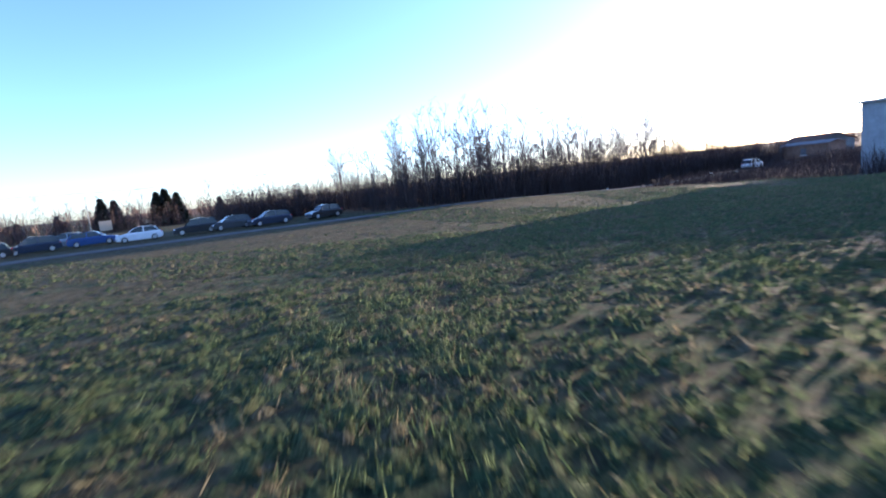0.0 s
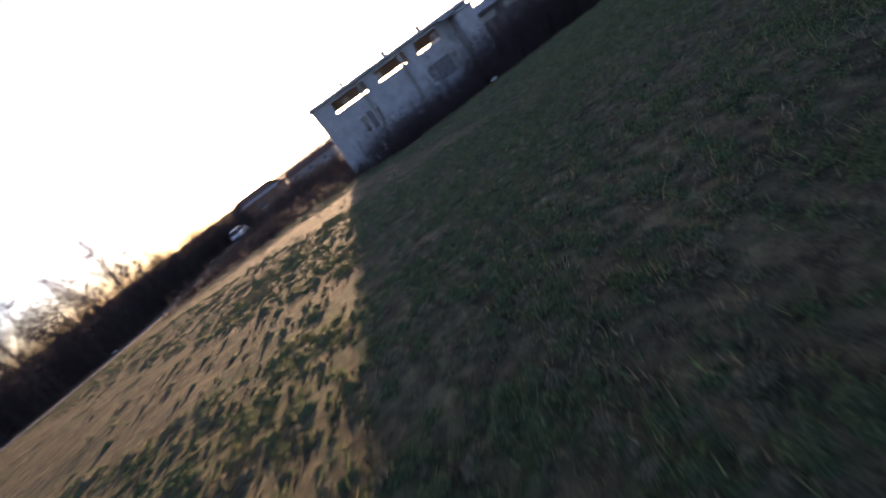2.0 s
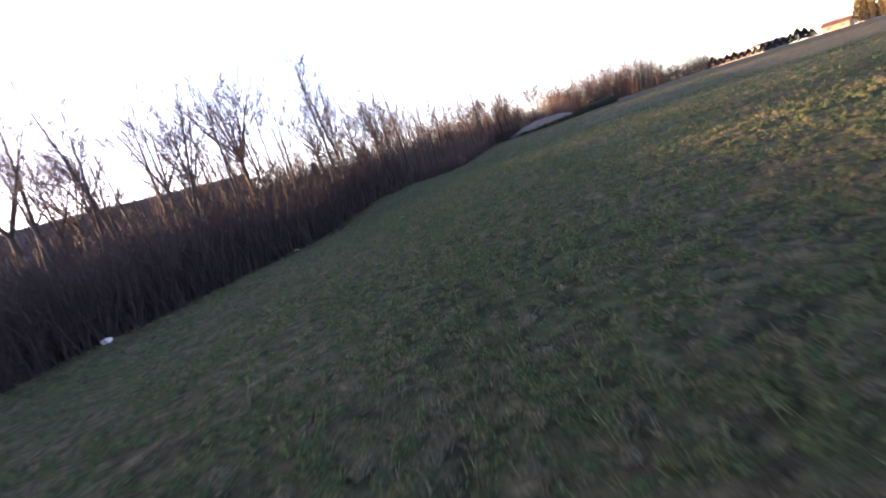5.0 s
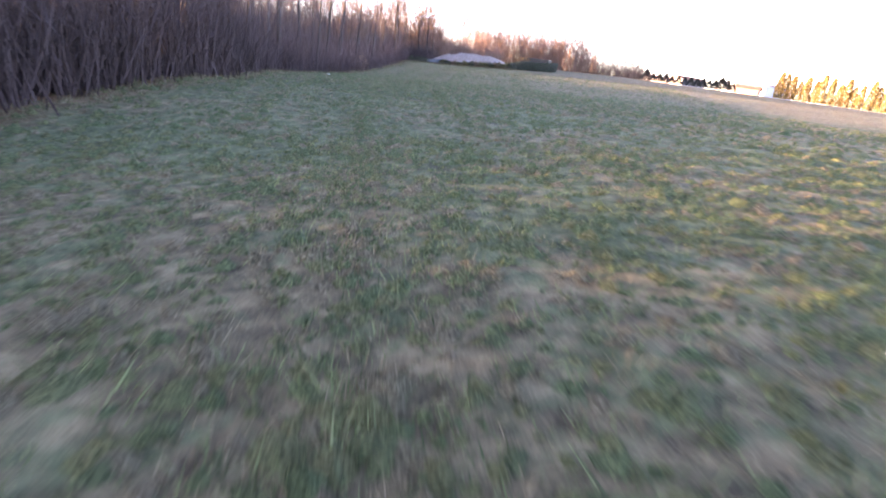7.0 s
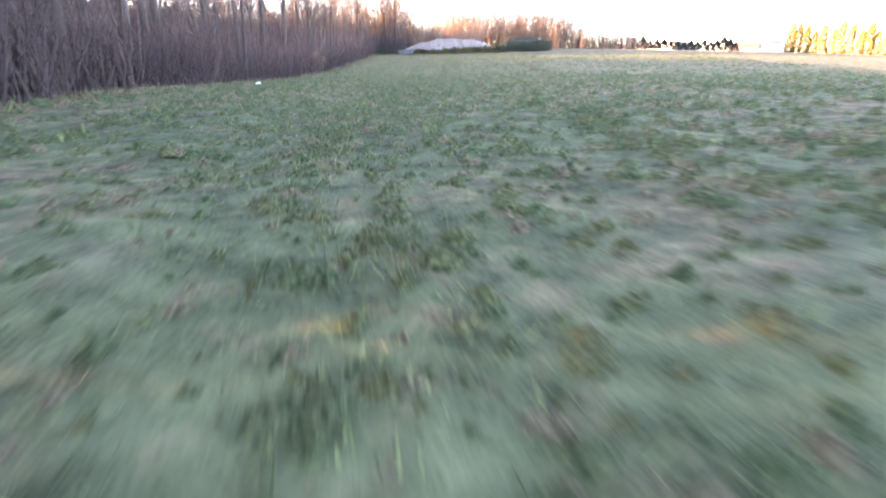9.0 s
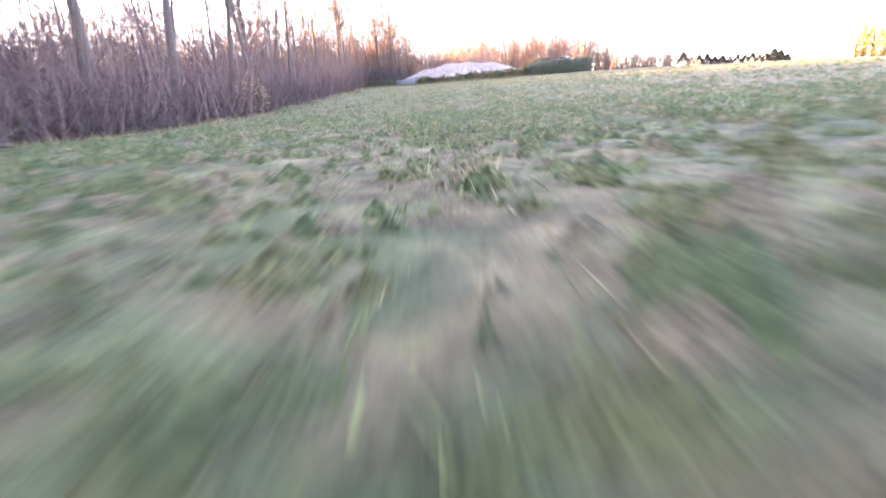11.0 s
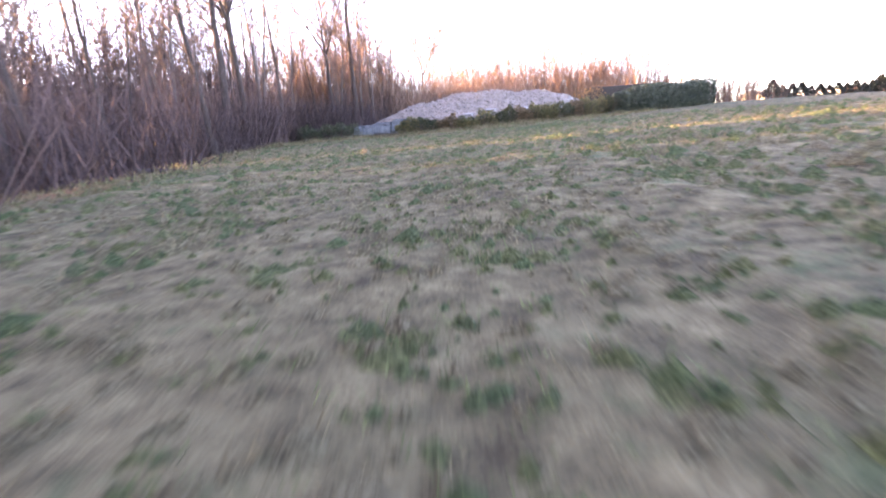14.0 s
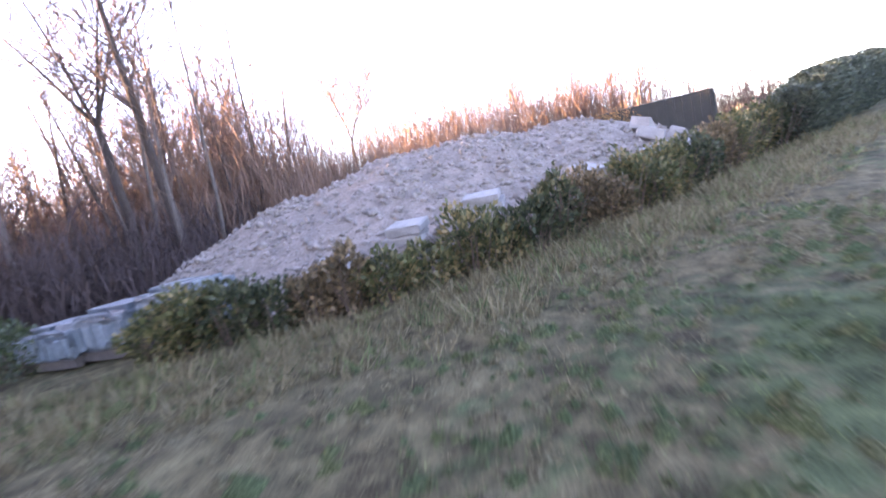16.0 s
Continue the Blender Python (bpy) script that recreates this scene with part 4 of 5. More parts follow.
def car(m, colour, label, length=4.3, height=1.5, estate=False):
    t = empty("car", m, label, "car", "parked cars")
    L, W, H = length, 1.78, height
    rings = []
    for f, lo, hi, w in ((-0.5, 0.42, 0.62, 0.70), (-0.485, 0.26, 0.80, 0.84), (-0.43, 0.20, 0.92, 0.89), (-0.30, 0.18, 0.96, 0.89), (0.0, 0.18, 0.95, 0.89), (0.20, 0.18, 0.94, 0.89),
                         (0.34, 0.20, 0.86, 0.88), (0.44, 0.22, 0.76, 0.84), (0.49, 0.30, 0.64, 0.74), (0.5, 0.40, 0.56, 0.62)):
        x = f * L
        rings.append([(x, -w, lo + 0.05), (x, -w * 0.94, lo), (x, w * 0.94, lo), (x, w, lo + 0.05), (x, w, hi - 0.16), (x, w * 0.93, hi), (x, -w * 0.93, hi), (x, -w, hi - 0.16)])
    body = part("body", loft(rings), colour, t)
    rear = -0.47 if estate else -0.44
    gl = []
    for f, z, w in ((rear, 0.93, 0.80), (rear + 0.05, H - 0.14, 0.68), (rear + 0.12, H - 0.05, 0.66), (-0.05, H, 0.67), (0.08, H - 0.06, 0.66), (0.24, 0.93, 0.78)):
        gl.append([(f * L, -w, z), (f * L, w, z), (f * L, w * 1.08, 0.90), (f * L, -w * 1.08, 0.90)])
    part("glasshouse", loft(gl), GLASS, t, "dark windows")
    rf = []
    for f, z, w in ((rear + 0.07, H - 0.10, 0.64), (rear + 0.13, H - 0.02, 0.66), (-0.05, H + 0.03, 0.67), (0.07, H - 0.03, 0.65)):
        rf.append([(f * L, -w, z), (f * L, w, z), (f * L, w, z - 0.05), (f * L, -w, z - 0.05)])
    part("roof", loft(rf), colour, t)
    for sy in (-1, 1):
        for a, b in (((rear + 0.02) * L, (rear + 0.10) * L), (-0.10 * L, -0.10 * L), (0.24 * L, 0.08 * L)):
            bm = loft([[(a - 0.04, sy * 0.86, 0.92), (a + 0.04, sy * 0.86, 0.92), (a + 0.04, sy * 0.82, 0.92), (a - 0.04, sy * 0.82, 0.92)],
                       [(b - 0.04, sy * 0.70, H - 0.06), (b + 0.04, sy * 0.70, H - 0.06), (b + 0.04, sy * 0.66, H - 0.06), (b - 0.04, sy * 0.66, H - 0.06)]])
            part("pillar", bm, colour, t)
        part("mirror", box(bmesh.new(), 0.20 * L, sy * 0.98, 0.98, 0.12, 0.2, 0.14, 0.03), colour, t)
        part("headlight", box(bmesh.new(), 0.462 * L, sy * 0.66, 0.66, 0.16, 0.28, 0.14, 0.03), LAMP_GLASS, t)
        part("tail_light", box(bmesh.new(), -0.478 * L, sy * 0.70, 0.80, 0.08, 0.22, 0.24, 0.03), RED_GLASS, t)
    part("bumper", box(bmesh.new(), 0.48 * L, 0, 0.36, 0.16, 1.5, 0.18, 0.05), SOOT, t)
    part("bumper", box(bmesh.new(), -0.48 * L, 0, 0.38, 0.16, 1.5, 0.18, 0.05), SOOT, t)
    for sx in (-0.31, 0.31):
        for sy in (-1, 1):
            bm = bmesh.new()
            bmesh.ops.create_cone(bm, cap_ends=True, segments=18, radius1=0.32, radius2=0.32, depth=0.22)
            bmesh.ops.bevel(bm, geom=[e for e in bm.edges if abs(e.verts[0].co.z - e.verts[1].co.z) < 0.01], offset=0.04, segments=2, affect="EDGES")
            bmesh.ops.transform(bm, matrix=Matrix.Translation((sx * L, sy * 0.80, 0.32)) @ Matrix.Rotation(radians(90), 4, "X"), verts=bm.verts)
            wh = part("wheel", bm, TYRE, t)
            bm = bmesh.new()
            bmesh.ops.create_cone(bm, cap_ends=True, segments=14, radius1=0.2, radius2=0.18, depth=0.05)
            bmesh.ops.transform(bm, matrix=Matrix.Translation((sx * L, sy * 0.915, 0.32)) @ Matrix.Rotation(radians(90), 4, "X"), verts=bm.verts)
            part("rim", bm, RIM, wh)
    return t


P_WHITE, P_BLACK, P_BLUE = paint("white_car_paint", (0.75, 0.76, 0.78), 0.0), paint("black_car_paint", (0.015, 0.016, 0.02)), paint("blue_car_paint", (0.03, 0.07, 0.22))
P_GREY, P_SILVER, P_NAVY = paint("grey_car_paint", (0.05, 0.053, 0.06)), paint("silver_car_paint", (0.40, 0.42, 0.45), 0.7), paint("navy_car_paint", (0.018, 0.027, 0.055))
for x, y, turn, col, label, ln, ht, es in (
        (35.0, -71.5, 8, P_BLACK, "black hatchback parked on the grass verge", 4.0, 1.50, False),
        (40.8, -72.5, 4, P_NAVY, "dark blue-grey estate car parked on the grass verge", 4.5, 1.52, True),
        (44.4, -74.5, 2, P_GREY, "grey hatchback parked on the grass verge", 4.3, 1.48, False),
        (47.8, -75.5, -4, P_BLACK, "dark grey off-road car parked on the grass verge", 4.5, 1.62, True),
        (53.0, -76.0, -2, P_WHITE, "white hatchback parked on the grass verge", 4.2, 1.46, False),
        (57.0, -80.0, 175, P_BLUE, "blue estate car parked behind the verge", 4.5, 1.48, True),
        (60.0, -86.0, 0, P_SILVER, "silver car parked behind the verge", 4.4, 1.50, False),
        (62.0, -80.0, 10, P_NAVY, "dark estate car with lamps on its tail", 4.6, 1.62, True),
        (65.5, -79.0, 6, P_BLACK, "black car parked at the end of the row", 4.4, 1.46, False),
        (-38.0, -59.0, 176, P_WHITE, "pale car on the lane by the scrub bank", 4.3, 1.6, True)):
    car(pose(x, y, gz(x, y) + (0.06 if x < 0 else 0.0), 0, 0, turn), col, label, ln, ht, es)


def notice_post():
    x, y = 57.6, -92
    t = empty("leaning_pole", pose(x, y, gz(x, y), 0, 3, 0), "slim pale pole standing behind the parked cars", "pole")
    v, f = [], []
    tube(v, f, [(0, 0, -0.3), (-0.1, 0, 2.2), (-0.35, 0, 5.4)], (0.08, 0.07, 0.04), 8)
    part("post", mesh_of("post", v, f, CONCRETE_PALE, True), None, t)
    part("cap", box(bmesh.new(), -0.35, 0, 5.45, 0.16, 0.16, 0.1, 0.02), SOOT, t)
    x, y = 56.0, -90
    b = empty("notice_board", pose(x, y, gz(x, y), 0, 0, 10), "small ochre board on two posts by the cars", "sign")
    for k in (-0.45, 0.45):
        part("post", box(bmesh.new(), k, 0, 0.9, 0.1, 0.1, 1.8, 0.01), BARK_PALE, b)
    part("board", box(bmesh.new(), 0, 0.07, 1.8, 1.3, 0.06, 1.2, 0.01), BEIGE, b)
    c = tagged(new("overhead_cable"), "thin overhead cable sagging above the far trees", "cable")
    v, f = [], []
    tube(v, f, [(75 - 70 * k / 12, -140 + 20 * k / 12, 7.6 + 1.0 * k / 12 - 1.2 * math.sin(math.pi * k / 12)) for k in range(13)], [0.035] * 13, 4)
    part("cable", mesh_of("cable", v, f, SOOT), None, c)
    for x, y, h in ((75, -140, 9.0), (5, -120, 9.6)):
        v, f = [], []
        tube(v, f, [(x, y, gz(x, y) - 0.3), (x, y, gz(x, y) + h)], (0.14, 0.09), 8)
        part("mast", mesh_of("mast", v, f, BARK_PALE, True), None, c)


notice_post()


# ---- conifers ----
def fir_meshes(seed, h, r, count, material, slim=0.42):
    rng = np.random.default_rng(seed)
    f = rng.random(count) ** 0.75
    a = rng.uniform(0, 2 * math.pi, count)
    tier = 0.88 + 0.12 * np.sin(f * h * 5.0 + 3 * np.cos(a))
    rad = r * (1.02 - f) * tier * np.sqrt(rng.uniform(0.15, 1, count))
    p = np.stack([rad * np.cos(a), rad * np.sin(a), 0.3 + f * (h - 0.3)], 1)
    w = np.stack([np.cos(a), np.sin(a), rng.uniform(-0.6, 0.25, count)], 1) + rng.normal(0, 0.55, (count, 3))
    v, fa = [], []
    tube(v, fa, [(0, 0, -0.2), (0, 0, h * 0.95)], (0.03 * h * 0.5, 0.01), 6)
    return mesh_of("trunk", v, fa, BARK, True), leaves("crown", p, w, 0.034 * h + 0.08, slim, material, seed)


def column_meshes(seed, h, r, count, material, size, tip=0.35):
    rng = np.random.default_rng(seed)
    f = rng.random(count)
    a = rng.uniform(0, 2 * math.pi, count)
    shape = np.minimum(1, (1 - f) / tip) ** 0.5 * np.minimum(1, 0.75 + f * 2.0)
    rad = r * shape * (0.72 + 0.28 * rng.random(count) ** 0.5) * (1 + 0.12 * np.sin(3 * a + 5 * f) + 0.10 * np.sin(9 * f + 2 * a))
    p = np.stack([rad * np.cos(a), rad * np.sin(a), 0.05 + f * h], 1)
    w = np.stack([0.6 * np.cos(a), 0.6 * np.sin(a), rng.uniform(0.2, 1.1, count)], 1) + rng.normal(0, 0.3, (count, 3))
    v, fa = [], []
    tube(v, fa, [(0, 0, -0.2), (0, 0, h * 0.8)], (0.05, 0.015), 6)
    return mesh_of("trunk", v, fa, BARK, True), leaves("crown", p, w, size, 0.3, material, seed)


def evergreen(name, meshes, x, y, scale, turn, label, group, tall=1.0):
    t = empty(name, pose(x, y, gz(x, y), 0, 0, turn) @ Matrix.Diagonal((scale, scale, scale * tall, 1)), label, "tree", group)
    part("trunk", meshes[0], None, t)
    part("crown", meshes[1], None, t, "dense evergreen crown")


rg = random.Random(12)
FIRS = [fir_meshes(60 + k, 3.0, 1.6, 2000, FIR) for k in range(3)]
for k in range(15):
    u = k / 14
    evergreen("young_fir", rg.choice(FIRS), 46 + 27.5 * u, 147.5 + 12.5 * u, rg.uniform(0.9, 1.2) * (1.3 if k in (0, 12, 13) else 1), rg.uniform(0, 360), "small dark fir in a row at the field's end", "row of firs", 0.78)
TALL_FIRS = [fir_meshes(70 + k, 9.0, 2.2, 2600, FIR) for k in range(2)]
for x, y, sc in ((57, -128, 0.86), (55, -129, 0.8), (48, -127, 0.9), (46.4, -129, 0.98), (44.6, -127, 0.85), (37, -126, 0.62), (28, -122, 0.55), (22, -121, 0.6), (64, -130, 0.55), (70, -132, 0.5)):
    evergreen("spruce", rg.choice(TALL_FIRS), x, y, sc * 1.3, rg.uniform(0, 360), "tall dark spruce behind the parked cars", "spruces to the south", 0.62)
for x, y, sc in ((-24, 60, 1.0), (-26, 63.5, 0.9), (-24, 44, 0.9), (-27, 58, 0.8)):
    evergreen("spruce", rg.choice(TALL_FIRS), x, y, sc, rg.uniform(0, 360), "dark spruce standing in the bare wood", "spruces in the wood")
GOLD = [column_meshes(80 + k, 6.0, 0.9, 1700, LARCH, 0.4, 0.7) for k in range(3)]
for k in range(26):
    u = k / 25
    evergreen("golden_conifer", rg.choice(GOLD), 80 + 34 * u + rg.uniform(-0.3, 0.3), 148 - 22 * u + rg.uniform(-0.5, 0.5), rg.uniform(0.75, 1.05), rg.uniform(0, 360), "tall golden conifer glowing in the evening sun", "row of golden conifers", rg.uniform(0.9, 1.25))

# ---- far woods and distance ----
rf_ = random.Random(33)
FORKED = tree_meshes(90, 11.5, 0.21, 64, 0.3, 0.26, True, BARK, 0.03, True, 1.5)
joined_trees("far_wood", "bare far wood catching the low sun", [(rf_.uniform(-6, 31), 142 + 26 * rf_.random()) for _ in range(100)], 34, (0.75, 1.1), SPARSE)
joined_trees("far_wood", "bare thicket behind the stone mound in the evening sun", [(rf_.uniform(-46, -7), 109 + 40 * rf_.random()) for _ in range(100)], 35, (0.5, 0.8), SPARSE)
joined_trees("far_wood", "thinning end of the far wood beside the firs", [(30 + 16 * rf_.random(), 146 + 20 * rf_.random()) for _ in range(34)], 37, (0.45, 0.72), SPARSE)
brushwood("thicket", "low russet thicket under the end of the far wood", np.stack([rs.uniform(30, 47, 160), rs.uniform(144, 164, 160)], 1), 19, 2.5, 5.5, 7, 3.0, RUSSET, 0.2)
rm = np.random.default_rng(83)
warm = np.stack([rm.uniform(-36, -2, 900), rm.uniform(109, 138, 900)], 1)
warm = warm[warm[:, 0] < -6.0 + 0.11 * (warm[:, 1] - 109)]
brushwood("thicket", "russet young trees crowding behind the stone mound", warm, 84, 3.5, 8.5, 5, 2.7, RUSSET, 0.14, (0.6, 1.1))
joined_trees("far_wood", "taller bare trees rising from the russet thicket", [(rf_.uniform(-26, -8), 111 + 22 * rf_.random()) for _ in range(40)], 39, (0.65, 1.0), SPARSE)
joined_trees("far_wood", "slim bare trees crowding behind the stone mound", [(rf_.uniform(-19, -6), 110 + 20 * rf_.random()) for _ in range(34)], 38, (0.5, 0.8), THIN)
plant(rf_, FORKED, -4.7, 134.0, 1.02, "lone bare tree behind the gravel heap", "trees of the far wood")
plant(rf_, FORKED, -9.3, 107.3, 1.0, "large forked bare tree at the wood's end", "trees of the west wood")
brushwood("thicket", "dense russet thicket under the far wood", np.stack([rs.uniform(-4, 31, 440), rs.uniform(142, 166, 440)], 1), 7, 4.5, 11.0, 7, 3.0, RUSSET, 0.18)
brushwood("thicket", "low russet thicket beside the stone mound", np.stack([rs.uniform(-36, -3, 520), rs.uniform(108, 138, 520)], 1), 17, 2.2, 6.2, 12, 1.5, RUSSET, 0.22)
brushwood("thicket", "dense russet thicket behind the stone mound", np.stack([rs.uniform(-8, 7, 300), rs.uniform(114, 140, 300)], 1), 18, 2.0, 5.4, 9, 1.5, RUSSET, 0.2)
joined_trees("birch_line", "pale bare birches beyond the parked cars", [(rf_.uniform(-10, 105), -128 - 14 * rf_.random()) for _ in range(60)], 36, (0.48, 0.72), SPARSE)
brushwood("undergrowth", "brown hedgerow beyond the cars", np.stack([rs.uniform(-10, 110, 360), rs.uniform(-134, -122, 360)], 1), 8, 2.6, 5.8, 8, 3.0, PURPLE, 0.2)
for kind, x, y, turn, w, d, h, rise, wm, rm, label, wins in (
        ("warehouse", 106, 221, -76, 25, 12, 4.4, 0.9, BLUISH, ROOFING, "pale blue warehouse beyond the field", 4),
        ("warehouse", 74, 262, -10, 24, 12, 2.6, 1.4, BEIGE, TILE, "long beige hall with a brown roof beyond the firs", 3),
        ("house", 70.6, 192.5, 20, 9, 7, 2.6, 1.0, CONCRETE_PALE, TILE, "low white house with a brown roof beyond the firs", 2),
        ("house", 88, 185, -30, 7, 6, 2.2, 1.2, BRICKISH, TILE, "small reddish house beyond the field", 2)):
    gable_house(kind, pose(x, y, gz(x, y), 0, 0, turn), w, d, h, rise, wm, rm, label, wins)


# ---- gravel heap, rubble, pallets, hedges ----
def heap_z(x, y):
    """Height of the heap over the ground."""
    u = (x - 2.4) / 8.4
    ridge = 103.4 + 0.30 * (x - 2)
    span = 2.15 * np.clip(1 - np.abs(u) ** 2.6, 0, 1) * (1 + 0.035 * np.sin(x * 1.1) + 0.03 * np.sin(x * 2.3 + 1))
    foot = np.interp(x, (-7, -2.6, 0, 2.2, 5.2, 8.8, 12), (99.4, 97.6, 96.7, 97.2, 98.8, 101.6, 104.5))
    across = np.where(y < ridge, (ridge - y) / np.maximum(ridge - foot, 1.0), (y - ridge) / 6.5)
    return span * np.clip(1 - across ** 1.25, 0, 1) + 0.06 * bumps(x, y, 0.8, 31) * (across < 1) * (span > 0.15)


def gravel_heap():
    xs, ys = np.linspace(-6.5, 13.5, 101), np.linspace(94.5, 111.5, 86)
    gx, gy = np.meshgrid(xs, ys)
    h = heap_z(gx, gy)
    z = ground_z(gx, gy) + np.where(h > 0.02, h + 0.04 * bumps(gx, gy, 0.35, 32), -0.06)
    idx = np.arange(gx.size).reshape(gx.shape)
    a, b, c, d = idx[:-1, :-1].ravel(), idx[:-1, 1:].ravel(), idx[1:, 1:].ravel(), idx[1:, :-1].ravel()
    tris = np.concatenate([np.stack([a, b, c], 1), np.stack([a, c, d], 1)])
    tris = tris[(h.ravel()[tris] > 0.02).any(1)]
    used, tris = np.unique(tris, return_inverse=True)
    me = tri_mesh("mound", np.stack([gx.ravel(), gy.ravel(), z.ravel()], 1)[used], tris.reshape(-1, 3), GRAVEL)
    me.polygons.foreach_set("use_smooth", np.ones(len(me.polygons), bool))
    tagged(new("stone_mound", me), "long heap of grey-pink crushed stone behind a hedge", "gravel heap")
    rng = np.random.default_rng(41)
    n = 5500
    px, py = rng.uniform(-6, 13, n * 2), rng.uniform(94.8, 104.5, n * 2)
    keep = heap_z(px, py) > 0.05
    px, py = px[keep][:n], py[keep][:n]
    n = len(px)
    size = 0.022 + 0.085 * rng.random(n) ** 3
    c = np.stack([px, py, ground_z(px, py) + heap_z(px, py) + 0.04 * bumps(px, py, 0.35, 32) + size * 0.2], 1)
    dirs = np.array([(1, 0, 0), (-1, 0, 0), (0, 1, 0), (0, -1, 0), (0, 0, 1), (0, 0, -1)], float)
    vs = [c + d * size[:, None] * rng.uniform(0.6, 1.3, (n, 1)) + rng.normal(0, 0.25, (n, 3)) * size[:, None] for d in dirs]
    i = np.arange(n)
    ts = [np.stack([i + n * p, i + n * q, i + n * r], 1) for p, q, r in ((0, 2, 4), (2, 1, 4), (1, 3, 4), (3, 0, 4), (2, 0, 5), (1, 2, 5), (3, 1, 5), (0, 3, 5))]
    tagged(new("loose_stones", tri_mesh("loose_stones", np.concatenate(vs), np.concatenate(ts), STONE)), "loose crushed stones lying on the heap", "stones", kind="stuff")


def rough_block(sx, sy, sz, seed):
    rng = random.Random(seed)
    bm = box(bmesh.new(), 0, 0, 0, sx, sy, sz, min(sx, sy, sz) * 0.08)
    for v in bm.verts:
        v.co += Vector((rng.uniform(-1, 1), rng.uniform(-1, 1), rng.uniform(-1, 1))) * 0.018
    return bm


def slab_stack(x, y, z, turn, tilt, count, seed):
    t = empty("slab_stack", pose(x, y, z, tilt, 0, turn), "stack of pale broken concrete slabs leaning on the heap", "slabs", "slab stacks")
    rng = random.Random(seed)
    for k in range(count):
        bm = rough_block(0.68 * rng.uniform(0.75, 1.1), 0.48, 0.12, seed + k)
        bmesh.ops.translate(bm, verts=bm.verts, vec=(rng.uniform(-0.06, 0.06), rng.uniform(-0.05, 0.05), 0.06 + 0.14 * k))
        part("slab", bm, CONCRETE_PALE, t)


def pallet(x, y, turn, h, seed):
    t = empty("wrapped_pallet", pose(x, y, gz(x, y), 0, 0, turn), "pallet of stone blocks in torn pale plastic film", "pallet", "wrapped pallets")
    rng = random.Random(seed)
    for k in (-0.4, 0.0, 0.4):
        part("runner", box(bmesh.new(), 0, k, 0.06, 1.15, 0.1, 0.11, 0.01), BARK_PALE, t)
    part("deck", box(bmesh.new(), 0, 0, 0.135, 1.15, 0.95, 0.03), BARK_PALE, t)
    bm = box(bmesh.new(), 0, 0, 0.16 + h / 2, 1.1, 0.92, h, 0.05)
    bmesh.ops.subdivide_edges(bm, edges=bm.edges[:], cuts=3, use_grid_fill=True)
    for v in bm.verts:
        v.co += Vector((rng.uniform(-1, 1), rng.uniform(-1, 1), rng.uniform(-1, 1))) * 0.035
    part("film", bm, FILM, t, "wrinkled translucent film")
    # film pulled up into folds over the edge, and torn strips hanging down
    for k in range(5):
        bm = rough_block(rng.uniform(0.12, 0.3), 0.03, rng.uniform(0.25, h * 0.8), seed * 7 + k)
        bmesh.ops.translate(bm, verts=bm.verts, vec=(-0.45 + 0.22 * k, -0.5, 0.12 + h * rng.uniform(0.45, 0.62)))
        part("film_strip", bm, FILM_PALE, t, "loose pale strip of film")
    for k in range(2):
        bm = rough_block(0.42, 0.6, 0.1, seed * 9 + k)
        bmesh.ops.translate(bm, verts=bm.verts, vec=(-0.25 + 0.5 * k, rng.uniform(-0.1, 0.1), 0.2 + h))
        part("stone_block", bm, FILM, t)


def shrub(x, y, h, w, seed, material=None, count=1700):
    rng = np.random.default_rng(seed)
    t = empty("hedge_shrub", pose(x, y, gz(x, y)), "low leafy hedge shrub in green and russet", "hedge", "low hedge")
    v, f = [], []
    pr = random.Random(seed)
    for k in range(16):
        a = pr.uniform(0, 6.28)
        p, r = grow(pr, (0.15 * math.cos(a), 0.15 * math.sin(a), -0.05), (0.45 * math.cos(a), 0.45 * math.sin(a), 1), h * pr.uniform(0.6, 1.0), 0.014, 0.005, 3, 0.15, 0.05)
        tube(v, f, p, r, 4)
    part("stem_clump", mesh_of("stem_clump", v, f, TWIG), None, t)
    u = rng.normal(0, 1, (count, 3))
    u /= np.linalg.norm(u, axis=1, keepdims=True)
    rad = rng.uniform(0.35, 1.0, count) ** 0.5
    lump = 1 + 0.22 * np.sin(5 * u[:, 0] + seed) * np.cos(4 * u[:, 2] + 2 * u[:, 1])
    p = u * (rad * lump)[:, None] * np.array([w, w * 0.72, h * 0.56]) * rng.uniform(0.85, 1.12, (count, 1)) + np.array([0, 0, h * 0.5])
    p[:, 2] = np.maximum(p[:, 2], 0.03)
    part("foliage", leaves("foliage", p, u + np.array([0, 0, 0.5]) + rng.normal(0, 0.5, (count, 3)), 0.078, 0.3, material or LAUREL, seed), None, t)


HEDGE_LINE = ((-2.5, 96.1), (0.0, 96.1), (2.2, 96.6), (5.2, 98.2), (8.8, 101.0), (10.4, 102.0))
gravel_heap()


def along_line(line, d):
    for (x0, y0), (x1, y1) in zip(line, line[1:]):
        ln = math.hypot(x1 - x0, y1 - y0)
        if d <= ln:
            return x0 + (x1 - x0) * d / ln, y0 + (y1 - y0) * d / ln
        d -= ln
    return line[-1]


